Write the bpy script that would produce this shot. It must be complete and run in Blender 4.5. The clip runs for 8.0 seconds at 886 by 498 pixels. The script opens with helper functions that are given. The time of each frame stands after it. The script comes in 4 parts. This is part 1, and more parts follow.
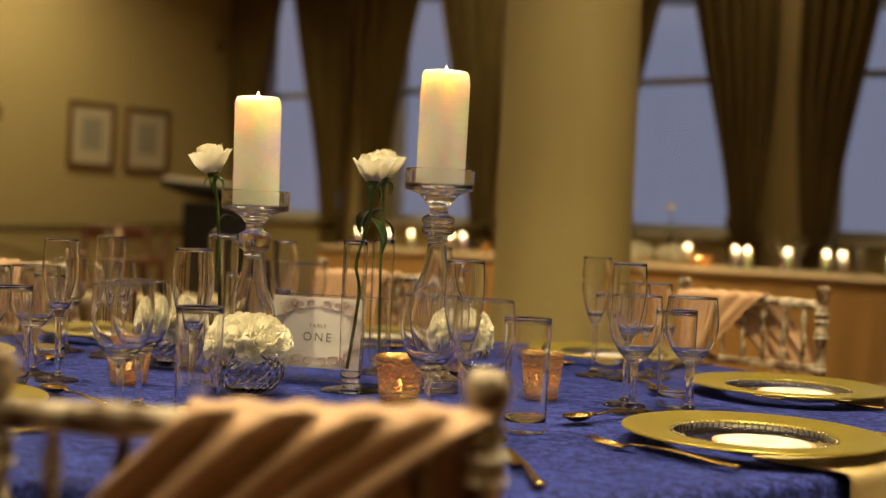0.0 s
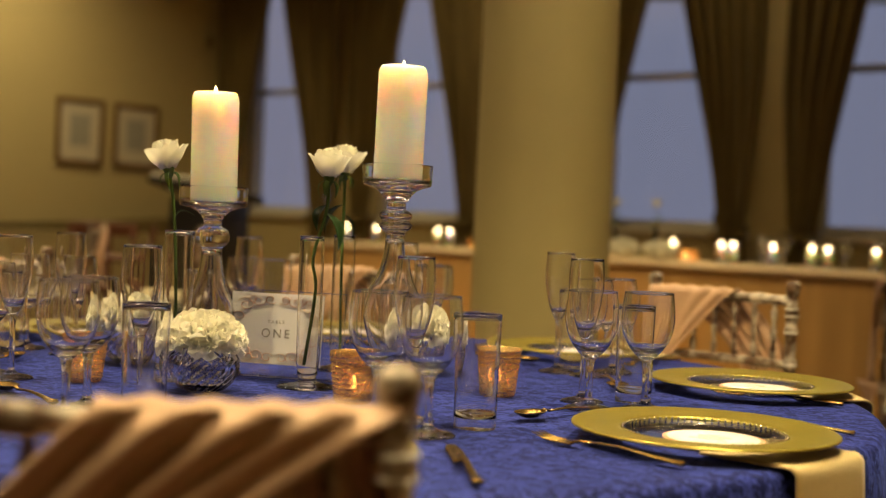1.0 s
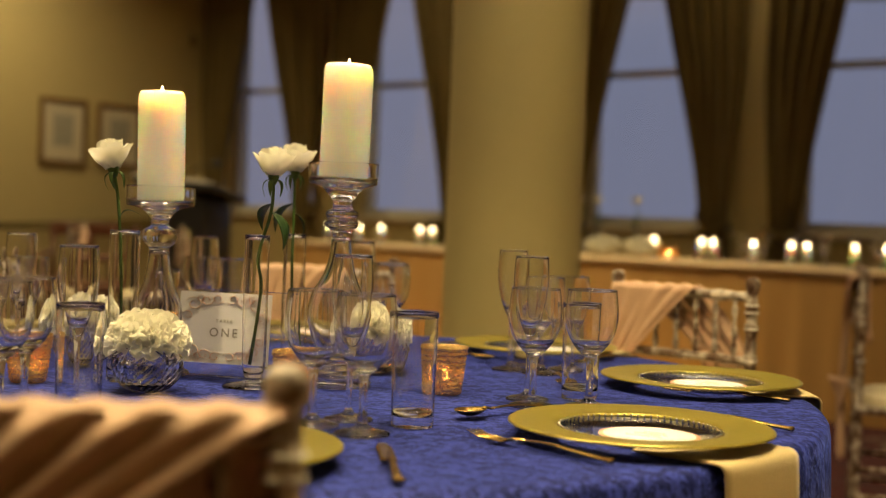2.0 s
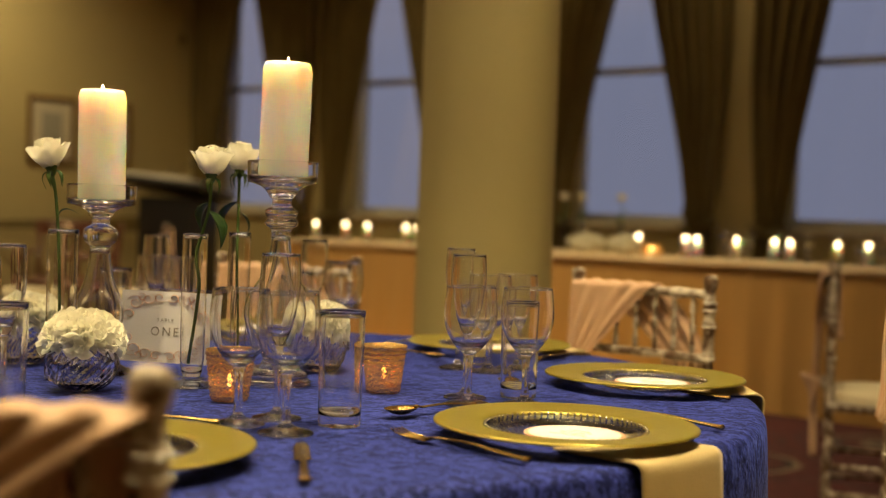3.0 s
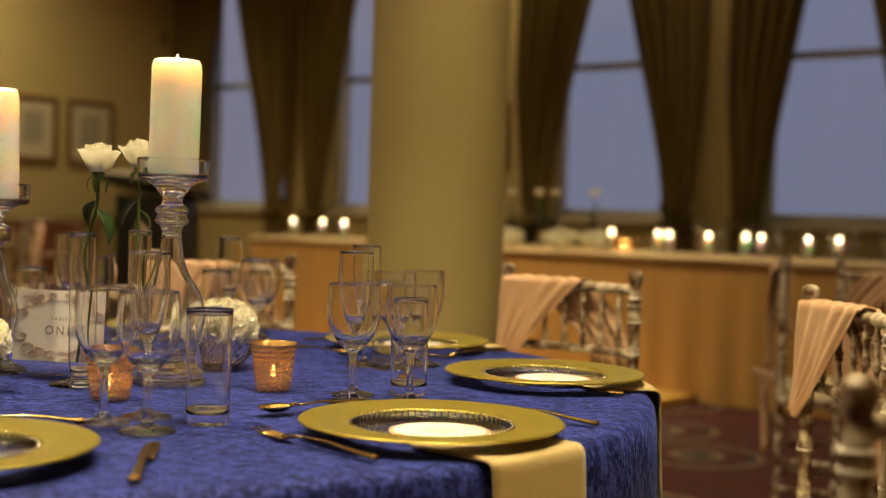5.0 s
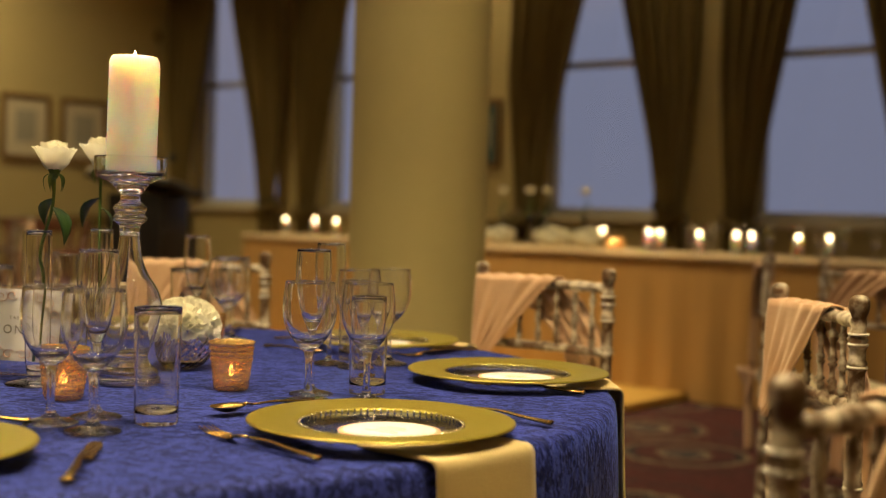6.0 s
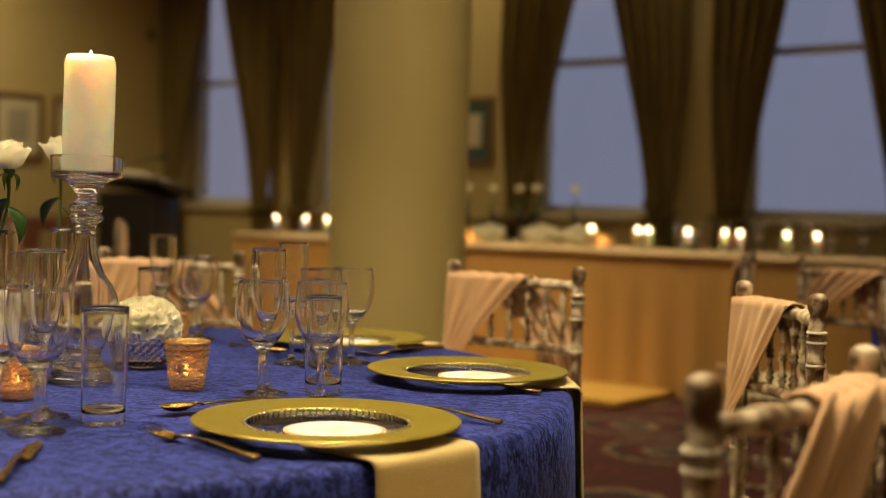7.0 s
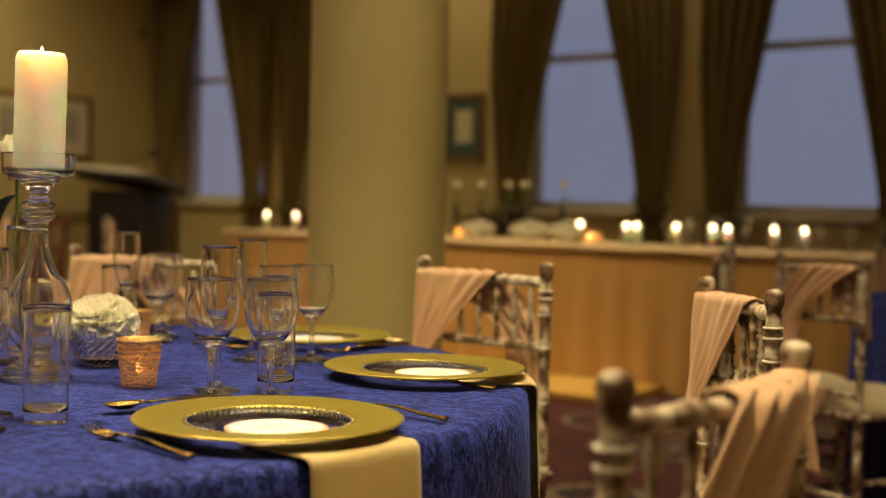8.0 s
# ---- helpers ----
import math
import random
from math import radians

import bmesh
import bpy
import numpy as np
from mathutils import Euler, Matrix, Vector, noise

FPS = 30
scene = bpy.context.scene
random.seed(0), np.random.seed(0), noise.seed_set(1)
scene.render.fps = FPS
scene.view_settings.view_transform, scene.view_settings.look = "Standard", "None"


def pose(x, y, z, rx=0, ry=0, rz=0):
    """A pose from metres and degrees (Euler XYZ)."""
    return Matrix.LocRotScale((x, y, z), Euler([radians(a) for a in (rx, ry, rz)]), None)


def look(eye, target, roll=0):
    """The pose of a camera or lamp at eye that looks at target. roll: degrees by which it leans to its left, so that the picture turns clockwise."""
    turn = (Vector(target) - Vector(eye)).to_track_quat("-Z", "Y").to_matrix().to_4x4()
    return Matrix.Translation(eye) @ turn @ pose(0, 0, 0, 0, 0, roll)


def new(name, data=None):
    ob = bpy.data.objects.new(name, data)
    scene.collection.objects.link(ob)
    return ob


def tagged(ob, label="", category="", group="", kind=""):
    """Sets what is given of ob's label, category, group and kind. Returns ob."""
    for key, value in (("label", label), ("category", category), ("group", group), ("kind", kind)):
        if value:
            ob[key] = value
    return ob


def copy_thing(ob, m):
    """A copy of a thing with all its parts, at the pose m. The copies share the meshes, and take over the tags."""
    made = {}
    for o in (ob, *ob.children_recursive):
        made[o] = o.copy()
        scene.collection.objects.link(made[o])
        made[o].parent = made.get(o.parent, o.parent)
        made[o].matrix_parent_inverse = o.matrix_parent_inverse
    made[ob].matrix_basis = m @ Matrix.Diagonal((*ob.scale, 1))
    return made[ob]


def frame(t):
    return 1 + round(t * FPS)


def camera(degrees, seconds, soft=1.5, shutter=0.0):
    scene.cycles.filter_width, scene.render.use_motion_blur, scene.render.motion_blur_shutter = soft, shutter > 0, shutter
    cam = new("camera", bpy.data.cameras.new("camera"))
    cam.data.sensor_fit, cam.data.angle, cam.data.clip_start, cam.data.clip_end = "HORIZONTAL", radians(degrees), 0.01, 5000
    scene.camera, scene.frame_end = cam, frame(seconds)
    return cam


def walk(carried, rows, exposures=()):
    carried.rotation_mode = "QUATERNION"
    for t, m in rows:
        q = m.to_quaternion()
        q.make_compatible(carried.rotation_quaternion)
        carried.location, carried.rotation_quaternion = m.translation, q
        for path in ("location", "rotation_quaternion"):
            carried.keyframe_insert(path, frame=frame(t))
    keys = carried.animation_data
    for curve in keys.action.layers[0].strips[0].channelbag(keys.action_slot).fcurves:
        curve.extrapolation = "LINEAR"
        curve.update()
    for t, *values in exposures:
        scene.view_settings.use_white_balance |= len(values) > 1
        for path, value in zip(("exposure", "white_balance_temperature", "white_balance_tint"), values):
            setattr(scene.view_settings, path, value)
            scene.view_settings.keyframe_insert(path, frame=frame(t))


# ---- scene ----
cam = camera(38.0, 8.0, soft=1.1)
PATH = [
    (0, (0.419, 0.58, 1.013), (0.129, 2.558, 0.975), 2.5),
    (0.5, (0.446, 0.593, 1.013), (0.158, 2.572, 0.973), 2.5),
    (1, (0.476, 0.598, 1.015), (0.193, 2.577, 0.971), 2.4),
    (1.5, (0.508, 0.603, 1.016), (0.233, 2.584, 0.971), 2.2),
    (3, (0.638, 0.626, 1.022), (0.368, 2.607, 0.972), 2.0),
    (3.5, (0.683, 0.634, 1.024), (0.415, 2.615, 0.972), 1.9),
    (4, (0.724, 0.642, 1.025), (0.456, 2.624, 0.971), 1.8),
    (4.5, (0.768, 0.647, 1.027), (0.499, 2.628, 0.972), 1.7),
    (6, (0.865, 0.681, 1.028), (0.593, 2.662, 0.97), 1.6),
    (6.5, (0.898, 0.686, 1.03), (0.626, 2.667, 0.97), 1.6),
    (7, (0.931, 0.692, 1.031), (0.659, 2.673, 0.97), 1.5),
    (7.5, (0.967, 0.705, 1.031), (0.696, 2.685, 0.968), 1.4),
    (8, (1.001, 0.709, 1.033), (0.729, 2.689, 0.966), 1.3),
]
walk(cam, [(t, look(eye, target, roll)) for t, eye, target, roll in PATH])
cam.data.dof.use_dof = True
cam.data.dof.focus_distance = 1.85
cam.data.dof.aperture_fstop = 2.9

scene.cycles.transparent_max_bounces = 24
scene.cycles.transmission_bounces = 20
scene.cycles.max_bounces = 20

# ---- plan numbers ----
TC = Vector((-0.03, 2.65, 0.0))          # centre of the round table
TR, TZ = 0.895, 0.75
FR = Vector((0.681, 8.333, 0.0))         # a point under the head table's front edge
U = Vector((math.cos(radians(30)), -math.sin(radians(30)), 0))   # along the window wall
N = Vector((-math.sin(radians(30)), -math.cos(radians(30)), 0))  # from the window wall into the room
CEIL = 3.7
WALLOFF = 2.0                            # window wall behind the head table's front


def hall(s, off, z=0.0):
    """A place by metres along the window wall, metres behind the head table's front, and height."""
    return FR + U * s - N * off + Vector((0, 0, z))


HALLROT = -30.0

# ---- world and light ----
world = bpy.data.worlds.new("dusk")
scene.world = world
world.use_nodes = True
wn = world.node_tree
sky = wn.nodes.new("ShaderNodeTexSky")
sky.sky_type = "NISHITA"
sky.sun_disc = False
sky.sun_elevation = radians(2.0)
sky.sun_rotation = radians(200)
wn.nodes["Background"].inputs[1].default_value = 0.06
wn.links.new(sky.outputs[0], wn.nodes["Background"].inputs[0])

# Ceiling lamps out of view, added; places and powers chosen to brighten each area.
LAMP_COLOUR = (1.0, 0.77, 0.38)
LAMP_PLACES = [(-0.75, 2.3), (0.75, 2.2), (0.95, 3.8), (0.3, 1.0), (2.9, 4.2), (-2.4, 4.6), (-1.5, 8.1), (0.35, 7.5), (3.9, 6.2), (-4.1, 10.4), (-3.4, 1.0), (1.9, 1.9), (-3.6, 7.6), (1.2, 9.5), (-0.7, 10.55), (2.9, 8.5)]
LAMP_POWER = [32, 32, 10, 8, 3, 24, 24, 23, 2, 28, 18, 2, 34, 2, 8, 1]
GLINT_LIGHTS = [(-1.0 + 0.78 * i + 0.2 * (j % 2), 2.05 + 0.85 * j) for i in range(4) for j in range(3)]   # unseen glowing bowls added over the table, for light and glints on glass
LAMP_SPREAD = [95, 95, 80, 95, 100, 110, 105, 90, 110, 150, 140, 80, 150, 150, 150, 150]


# ---- materials ----
def mat(name, colour, rough=0.5, metal=0.0, bump=0.0, scale=40.0, vary=0.0, stretch=(1, 1, 1), detail=4.0, big=0.0, **inputs):
    """A principled material with grain and stains from two noises in object space."""
    m = bpy.data.materials.new(name)
    m.use_nodes = True
    t = m.node_tree
    b = t.nodes["Principled BSDF"]
    b.inputs["Base Color"].default_value = (*colour, 1)
    b.inputs["Roughness"].default_value = rough
    b.inputs["Metallic"].default_value = metal
    for k, v in inputs.items():
        b.inputs[k.replace("_", " ")].default_value = v
    if bump or vary or big:
        co = t.nodes.new("ShaderNodeTexCoord")
        mp = t.nodes.new("ShaderNodeMapping")
        mp.inputs["Scale"].default_value = stretch
        t.links.new(co.outputs["Object"], mp.inputs[0])
        n1 = t.nodes.new("ShaderNodeTexNoise")
        n1.inputs["Scale"].default_value = scale
        n1.inputs["Detail"].default_value = detail
        t.links.new(mp.outputs[0], n1.inputs["Vector"])
        n2 = t.nodes.new("ShaderNodeTexNoise")
        n2.inputs["Scale"].default_value = scale * 0.13
        n2.inputs["Detail"].default_value = 3
        t.links.new(mp.outputs[0], n2.inputs["Vector"])
        if vary or big:
            mix = t.nodes.new("ShaderNodeMath")
            mix.operation = "MULTIPLY_ADD"
            t.links.new(n1.outputs[0], mix.inputs[0])
            mix.inputs[1].default_value = vary
            mix2 = t.nodes.new("ShaderNodeMath")
            mix2.operation = "MULTIPLY_ADD"
            t.links.new(n2.outputs[0], mix2.inputs[0])
            mix2.inputs[1].default_value = big
            mix2.inputs[2].default_value = 1 - 0.5 * vary - 0.5 * big
            t.links.new(mix2.outputs[0], mix.inputs[2])
            vm = t.nodes.new("ShaderNodeVectorMath")
            vm.operation = "SCALE"
            vm.inputs[0].default_value = colour
            t.links.new(mix.outputs[0], vm.inputs["Scale"])
            t.links.new(vm.outputs[0], b.inputs["Base Color"])
        if bump:
            bp = t.nodes.new("ShaderNodeBump")
            bp.inputs["Strength"].default_value = bump
            bp.inputs["Distance"].default_value = 0.004
            t.links.new(n1.outputs[0], bp.inputs["Height"])
            t.links.new(bp.outputs[0], b.inputs["Normal"])
    return m


def glow(name, colour, strength):
    m = bpy.data.materials.new(name)
    m.use_nodes = True
    b = m.node_tree.nodes["Principled BSDF"]
    b.inputs["Base Color"].default_value = (*colour, 1)
    b.inputs["Emission Color"].default_value = (*colour, 1)
    b.inputs["Emission Strength"].default_value = strength
    return m


def velvet():
    """Crushed royal-blue velvet: pale sheen in short ragged streaks."""
    m = mat("crushed_velvet", (0.02, 0.03, 0.2), 0.7, bump=0.8, scale=60, Sheen_Weight=0.4, Sheen_Roughness=0.35, Specular_IOR_Level=0.12)
    t = m.node_tree
    b = t.nodes["Principled BSDF"]
    co = t.nodes.new("ShaderNodeTexCoord")
    mp = t.nodes.new("ShaderNodeMapping")
    mp.inputs["Scale"].default_value = (1.4, 1.8, 1.2)
    mp.inputs["Rotation"].default_value = (0, 0, 0.7)
    t.links.new(co.outputs["Object"], mp.inputs[0])
    v = t.nodes.new("ShaderNodeTexNoise")
    v.inputs["Scale"].default_value = 62
    v.inputs["Detail"].default_value = 5
    v.inputs["Distortion"].default_value = 1.6
    t.links.new(mp.outputs[0], v.inputs["Vector"])
    v2 = t.nodes.new("ShaderNodeTexNoise")
    v2.inputs["Scale"].default_value = 17
    v2.inputs["Detail"].default_value = 4
    v2.inputs["Distortion"].default_value = 2.2
    t.links.new(mp.outputs[0], v2.inputs["Vector"])
    both = t.nodes.new("ShaderNodeMix")
    both.inputs["Factor"].default_value = 0.48
    t.links.new(v.outputs[0], both.inputs["A"])
    t.links.new(v2.outputs[0], both.inputs["B"])
    for socket, dark, pale in (("Base Color", (0.007, 0.011, 0.085, 1), (0.036, 0.054, 0.34, 1)), ("Sheen Tint", (0.03, 0.06, 0.45, 1), (0.16, 0.24, 1.0, 1))):
        r = t.nodes.new("ShaderNodeValToRGB")
        r.color_ramp.elements[0].position, r.color_ramp.elements[0].color = 0.455, dark
        r.color_ramp.elements[1].position, r.color_ramp.elements[1].color = 0.558, pale
        t.links.new(both.outputs["Result"], r.inputs[0])
        t.links.new(r.outputs[0], b.inputs[socket])
    return m


def carpet():
    """Burgundy patterned carpet: cream and dark rings in large medallions."""
    m = mat("patterned_carpet", (0.12, 0.02, 0.03), 0.95, bump=0.6, scale=300)
    t = m.node_tree
    b = t.nodes["Principled BSDF"]
    co = t.nodes.new("ShaderNodeTexCoord")
    vo = t.nodes.new("ShaderNodeTexVoronoi")
    vo.inputs["Scale"].default_value = 1.15
    vo.inputs["Randomness"].default_value = 0.35
    t.links.new(co.outputs["Object"], vo.inputs["Vector"])
    nz = t.nodes.new("ShaderNodeTexNoise")
    nz.inputs["Scale"].default_value = 14
    nz.inputs["Detail"].default_value = 4
    t.links.new(co.outputs["Object"], nz.inputs["Vector"])
    add = t.nodes.new("ShaderNodeMath")
    add.operation = "MULTIPLY_ADD"
    t.links.new(nz.outputs[0], add.inputs[0])
    add.inputs[1].default_value = 0.10
    t.links.new(vo.outputs["Distance"], add.inputs[2])
    r = t.nodes.new("ShaderNodeValToRGB")
    r.color_ramp.interpolation = "CONSTANT"
    cols = [(0.0, (0.05, 0.04, 0.06)), (0.16, (0.32, 0.25, 0.17)), (0.20, (0.095, 0.010, 0.018)), (0.31, (0.03, 0.02, 0.035)),
            (0.35, (0.30, 0.22, 0.15)), (0.385, (0.10, 0.011, 0.018)), (0.52, (0.07, 0.02, 0.03)), (0.56, (0.11, 0.013, 0.02))]
    els = r.color_ramp.elements
    els[0].position, els[0].color = cols[0][0], (*cols[0][1], 1)
    els[1].position, els[1].color = cols[1][0], (*cols[1][1], 1)
    for p, c in cols[2:]:
        e = els.new(p)
        e.color = (*c, 1)
    t.links.new(add.outputs[0], r.inputs[0])
    mx = t.nodes.new("ShaderNodeMix")
    mx.data_type = "RGBA"
    mx.blend_type = "MULTIPLY"
    mx.inputs["Factor"].default_value = 0.85
    t.links.new(r.outputs[0], mx.inputs[6])
    t.links.new(nz.outputs[0], mx.inputs[7])
    t.links.new(mx.outputs[2], b.inputs["Base Color"])
    return m


def brocade():
    """Olive-brown woven curtain cloth with darker threads and faint stripes."""
    m = mat("curtain_brocade", (0.165, 0.118, 0.034), 0.75, bump=0.4, scale=45, vary=1.0, big=0.7, stretch=(3, 3, 0.35), Sheen_Weight=0.15)
    return m


def glass(name, colour=(1, 1, 1), rough=0.0):
    m = bpy.data.materials.new(name)
    m.use_nodes = True
    b = m.node_tree.nodes["Principled BSDF"]
    b.inputs["Base Color"].default_value = (*colour, 1)
    b.inputs["Roughness"].default_value = rough
    b.inputs["IOR"].default_value = 1.5
    b.inputs["Transmission Weight"].default_value = 1.0
    return m


def thin_glass():
    """Thin blown glass: clear, with gloss that grows towards its edges."""
    m = bpy.data.materials.new("thin_glass")
    m.use_nodes = True
    t = m.node_tree
    t.nodes.remove(t.nodes["Principled BSDF"])
    clear = t.nodes.new("ShaderNodeBsdfTransparent")
    clear.inputs[0].default_value = (0.965, 0.975, 0.985, 1)
    gloss = t.nodes.new("ShaderNodeBsdfGlossy")
    gloss.inputs["Roughness"].default_value = 0.05
    lw = t.nodes.new("ShaderNodeLayerWeight")
    lw.inputs[0].default_value = 0.5
    pw = t.nodes.new("ShaderNodeMath")
    pw.operation = "POWER"
    pw.inputs[1].default_value = 4.0
    t.links.new(lw.outputs["Facing"], pw.inputs[0])
    fr = t.nodes.new("ShaderNodeMath")
    fr.operation = "MULTIPLY_ADD"
    fr.inputs[1].default_value, fr.inputs[2].default_value = 0.75, 0.085
    t.links.new(pw.outputs[0], fr.inputs[0])
    mx = t.nodes.new("ShaderNodeMixShader")
    t.links.new(fr.outputs[0], mx.inputs[0])
    t.links.new(clear.outputs[0], mx.inputs[1])
    t.links.new(gloss.outputs[0], mx.inputs[2])
    t.links.new(mx.outputs[0], t.nodes["Material Output"].inputs[0])
    return m


def mercury():
    """Gold mercury glass: a bright, thinly worn metal film on glass that lets the flame glow through."""
    m = mat("mercury_glass", (0.84, 0.58, 0.25), 0.2, metal=0.92, bump=0.8, vary=0.45, big=0.30, scale=200)
    t = m.node_tree
    b = t.nodes["Principled BSDF"]
    tr = t.nodes.new("ShaderNodeBsdfTranslucent")
    tr.inputs[0].default_value = (0.95, 0.74, 0.45, 1)
    clear = t.nodes.new("ShaderNodeBsdfTransparent")
    clear.inputs[0].default_value = (1.0, 0.80, 0.52, 1)
    co = t.nodes.new("ShaderNodeTexCoord")
    nz = t.nodes.new("ShaderNodeTexNoise")
    nz.inputs["Scale"].default_value, nz.inputs["Detail"].default_value = 260, 3
    t.links.new(co.outputs["Object"], nz.inputs["Vector"])
    worn = t.nodes.new("ShaderNodeMapRange")
    worn.inputs[1].default_value, worn.inputs[2].default_value, worn.inputs[3].default_value, worn.inputs[4].default_value = 0.45, 0.62, 0.05, 0.42
    t.links.new(nz.outputs[0], worn.inputs[0])
    film = t.nodes.new("ShaderNodeMixShader")
    film.inputs[0].default_value = 0.09
    t.links.new(b.outputs[0], film.inputs[1])
    t.links.new(tr.outputs[0], film.inputs[2])
    mx = t.nodes.new("ShaderNodeMixShader")
    t.links.new(worn.outputs[0], mx.inputs[0])
    t.links.new(film.outputs[0], mx.inputs[1])
    t.links.new(clear.outputs[0], mx.inputs[2])
    t.links.new(mx.outputs[0], t.nodes["Material Output"].inputs[0])
    return m


def petal_cloth():
    """Thin white petals that let half of the light through."""
    m = mat("white_petal", (0.90, 0.88, 0.80), 0.6, bump=0.1, scale=120, vary=0.05)
    t = m.node_tree
    tr = t.nodes.new("ShaderNodeBsdfTranslucent")
    tr.inputs[0].default_value = (0.9, 0.88, 0.76, 1)
    mx = t.nodes.new("ShaderNodeMixShader")
    mx.inputs[0].default_value = 0.42
    t.links.new(t.nodes["Principled BSDF"].outputs[0], mx.inputs[1])
    t.links.new(tr.outputs[0], mx.inputs[2])
    t.links.new(mx.outputs[0], t.nodes["Material Output"].inputs[0])
    return m


def limewash():
    """Limewashed turned wood: grey-white wax over brown, worn on the high parts."""
    m = mat("limewashed_wood", (0.3, 0.2, 0.13), 0.5, bump=0.3, scale=60, stretch=(1, 1, 0.4))
    t = m.node_tree
    b = t.nodes["Principled BSDF"]
    co = t.nodes.new("ShaderNodeTexCoord")
    nz = t.nodes.new("ShaderNodeTexNoise")
    nz.inputs["Scale"].default_value = 38
    nz.inputs["Detail"].default_value = 6
    t.links.new(co.outputs["Object"], nz.inputs["Vector"])
    r = t.nodes.new("ShaderNodeValToRGB")
    r.color_ramp.elements[0].position, r.color_ramp.elements[0].color = 0.42, (0.115, 0.062, 0.032, 1)
    r.color_ramp.elements[1].position, r.color_ramp.elements[1].color = 0.63, (0.60, 0.53, 0.44, 1)
    t.links.new(nz.outputs[0], r.inputs[0])
    t.links.new(r.outputs[0], b.inputs["Base Color"])
    return m


M_WALL = mat("wall_paint", (0.55, 0.455, 0.225), 0.8, bump=0.08, scale=90, vary=0.05, big=0.08)
M_COL = mat("column_paint", (0.54, 0.455, 0.205), 0.7, bump=0.08, scale=90, vary=0.05, big=0.06)
M_CEIL = mat("ceiling_paint", (0.75, 0.70, 0.58), 0.9, bump=0.05, scale=60, vary=0.04)
M_TRIM = mat("trim_paint", (0.62, 0.55, 0.40), 0.45, vary=0.05, scale=30)
M_CARPET = carpet()
M_VELVET = velvet()
M_CURTAIN = brocade()
M_GOLDCLOTH = mat("gold_satin", (0.52, 0.30, 0.095), 0.55, bump=0.2, scale=25, vary=0.25, big=0.25, stretch=(6, 6, 0.25), Sheen_Weight=0.2)
M_RUNNER = mat("cream_runner", (0.72, 0.56, 0.36), 0.7, bump=0.2, scale=90, vary=0.1)
M_STAGE = mat("golden_carpet", (0.62, 0.38, 0.09), 0.85, bump=0.3, scale=200, vary=0.15, big=0.2)
M_SASH = mat("blush_sash", (0.58, 0.37, 0.235), 0.5, bump=0.15, scale=140, vary=0.12, big=0.15, Sheen_Weight=0.3)
M_WOOD = limewash()
M_LIME = mat("lime_wax", (0.78, 0.75, 0.70), 0.55, bump=0.2, scale=90, vary=0.3)
M_CUSHION = mat("ivory_cushion", (0.75, 0.66, 0.46), 0.8, bump=0.15, scale=250, vary=0.08)
M_WAX = mat("ivory_wax", (0.95, 0.92, 0.84), 0.45, bump=0.04, scale=30, vary=0.03, Subsurface_Weight=1.0, Subsurface_Radius=(0.030, 0.016, 0.007), Subsurface_Scale=1.0)
M_WICK = mat("burnt_wick", (0.02, 0.016, 0.012), 0.9, bump=0.3, scale=400)
M_FLAME = glow("candle_flame", (1.0, 0.72, 0.34), 26)
M_TEA = glow("tealight_flame", (1.0, 0.74, 0.40), 42)
M_GLASS = glass("clear_glass")
M_THIN = thin_glass()
M_CRYSTAL = glass("cut_crystal", (0.93, 0.94, 0.96), 0.02)
M_ACRYL = glass("acrylic", (0.98, 0.99, 1.0))
M_MERC = mercury()
M_GOLDRIM = mat("gold_glaze", (0.31, 0.255, 0.045), 0.32, metal=0.55, bump=0.10, scale=220, vary=0.25, big=0.15)
M_GOLD = mat("gold_plated_steel", (0.60, 0.40, 0.13), 0.2, metal=1.0, bump=0.05, scale=80, vary=0.15)
M_NAPKIN = mat("champagne_napkin", (0.51, 0.40, 0.195), 0.6, bump=0.25, scale=350, vary=0.08, big=0.08, Sheen_Weight=0.2)
M_CARD = mat("ivory_card", (0.74, 0.73, 0.78), 0.7, bump=0.05, scale=300, vary=0.03)
M_CORAL = mat("coral_print", (0.78, 0.42, 0.28), 0.7, vary=0.05, scale=90)
M_BRONZE = mat("rose_bronze_print", (0.52, 0.31, 0.24), 0.6, vary=0.35, scale=120)
M_INK = mat("grey_ink", (0.22, 0.20, 0.20), 0.7, vary=0.05, scale=200)
M_PETAL = petal_cloth()
M_STEM = mat("green_stem", (0.07, 0.13, 0.025), 0.5, bump=0.1, scale=200, vary=0.3)
M_LEAF = mat("rose_leaf", (0.022, 0.06, 0.012), 0.45, bump=0.2, scale=120, vary=0.3)
M_FRAME = mat("dark_gilt_frame", (0.20, 0.115, 0.04), 0.45, bump=0.2, scale=70, vary=0.3)
M_MOUNT = mat("cream_mount", (0.66, 0.60, 0.46), 0.8, vary=0.04, scale=60)
M_PRINT = mat("grey_engraving", (0.40, 0.38, 0.32), 0.8, vary=0.7, scale=34, detail=6)
M_TEAL = mat("teal_mount", (0.05, 0.11, 0.12), 0.7, vary=0.2, scale=40)
M_LECT = mat("black_laminate", (0.018, 0.016, 0.017), 0.4, bump=0.05, scale=60, vary=0.2)
M_LECTTOP = mat("pale_laminate", (0.62, 0.58, 0.50), 0.4, vary=0.1, scale=30)
M_MAHOG = mat("mahogany", (0.13, 0.045, 0.02), 0.35, bump=0.1, scale=50, vary=0.4, stretch=(1, 6, 6))
M_BLACK = mat("black_plastic", (0.02, 0.02, 0.02), 0.5, vary=0.1, scale=50)
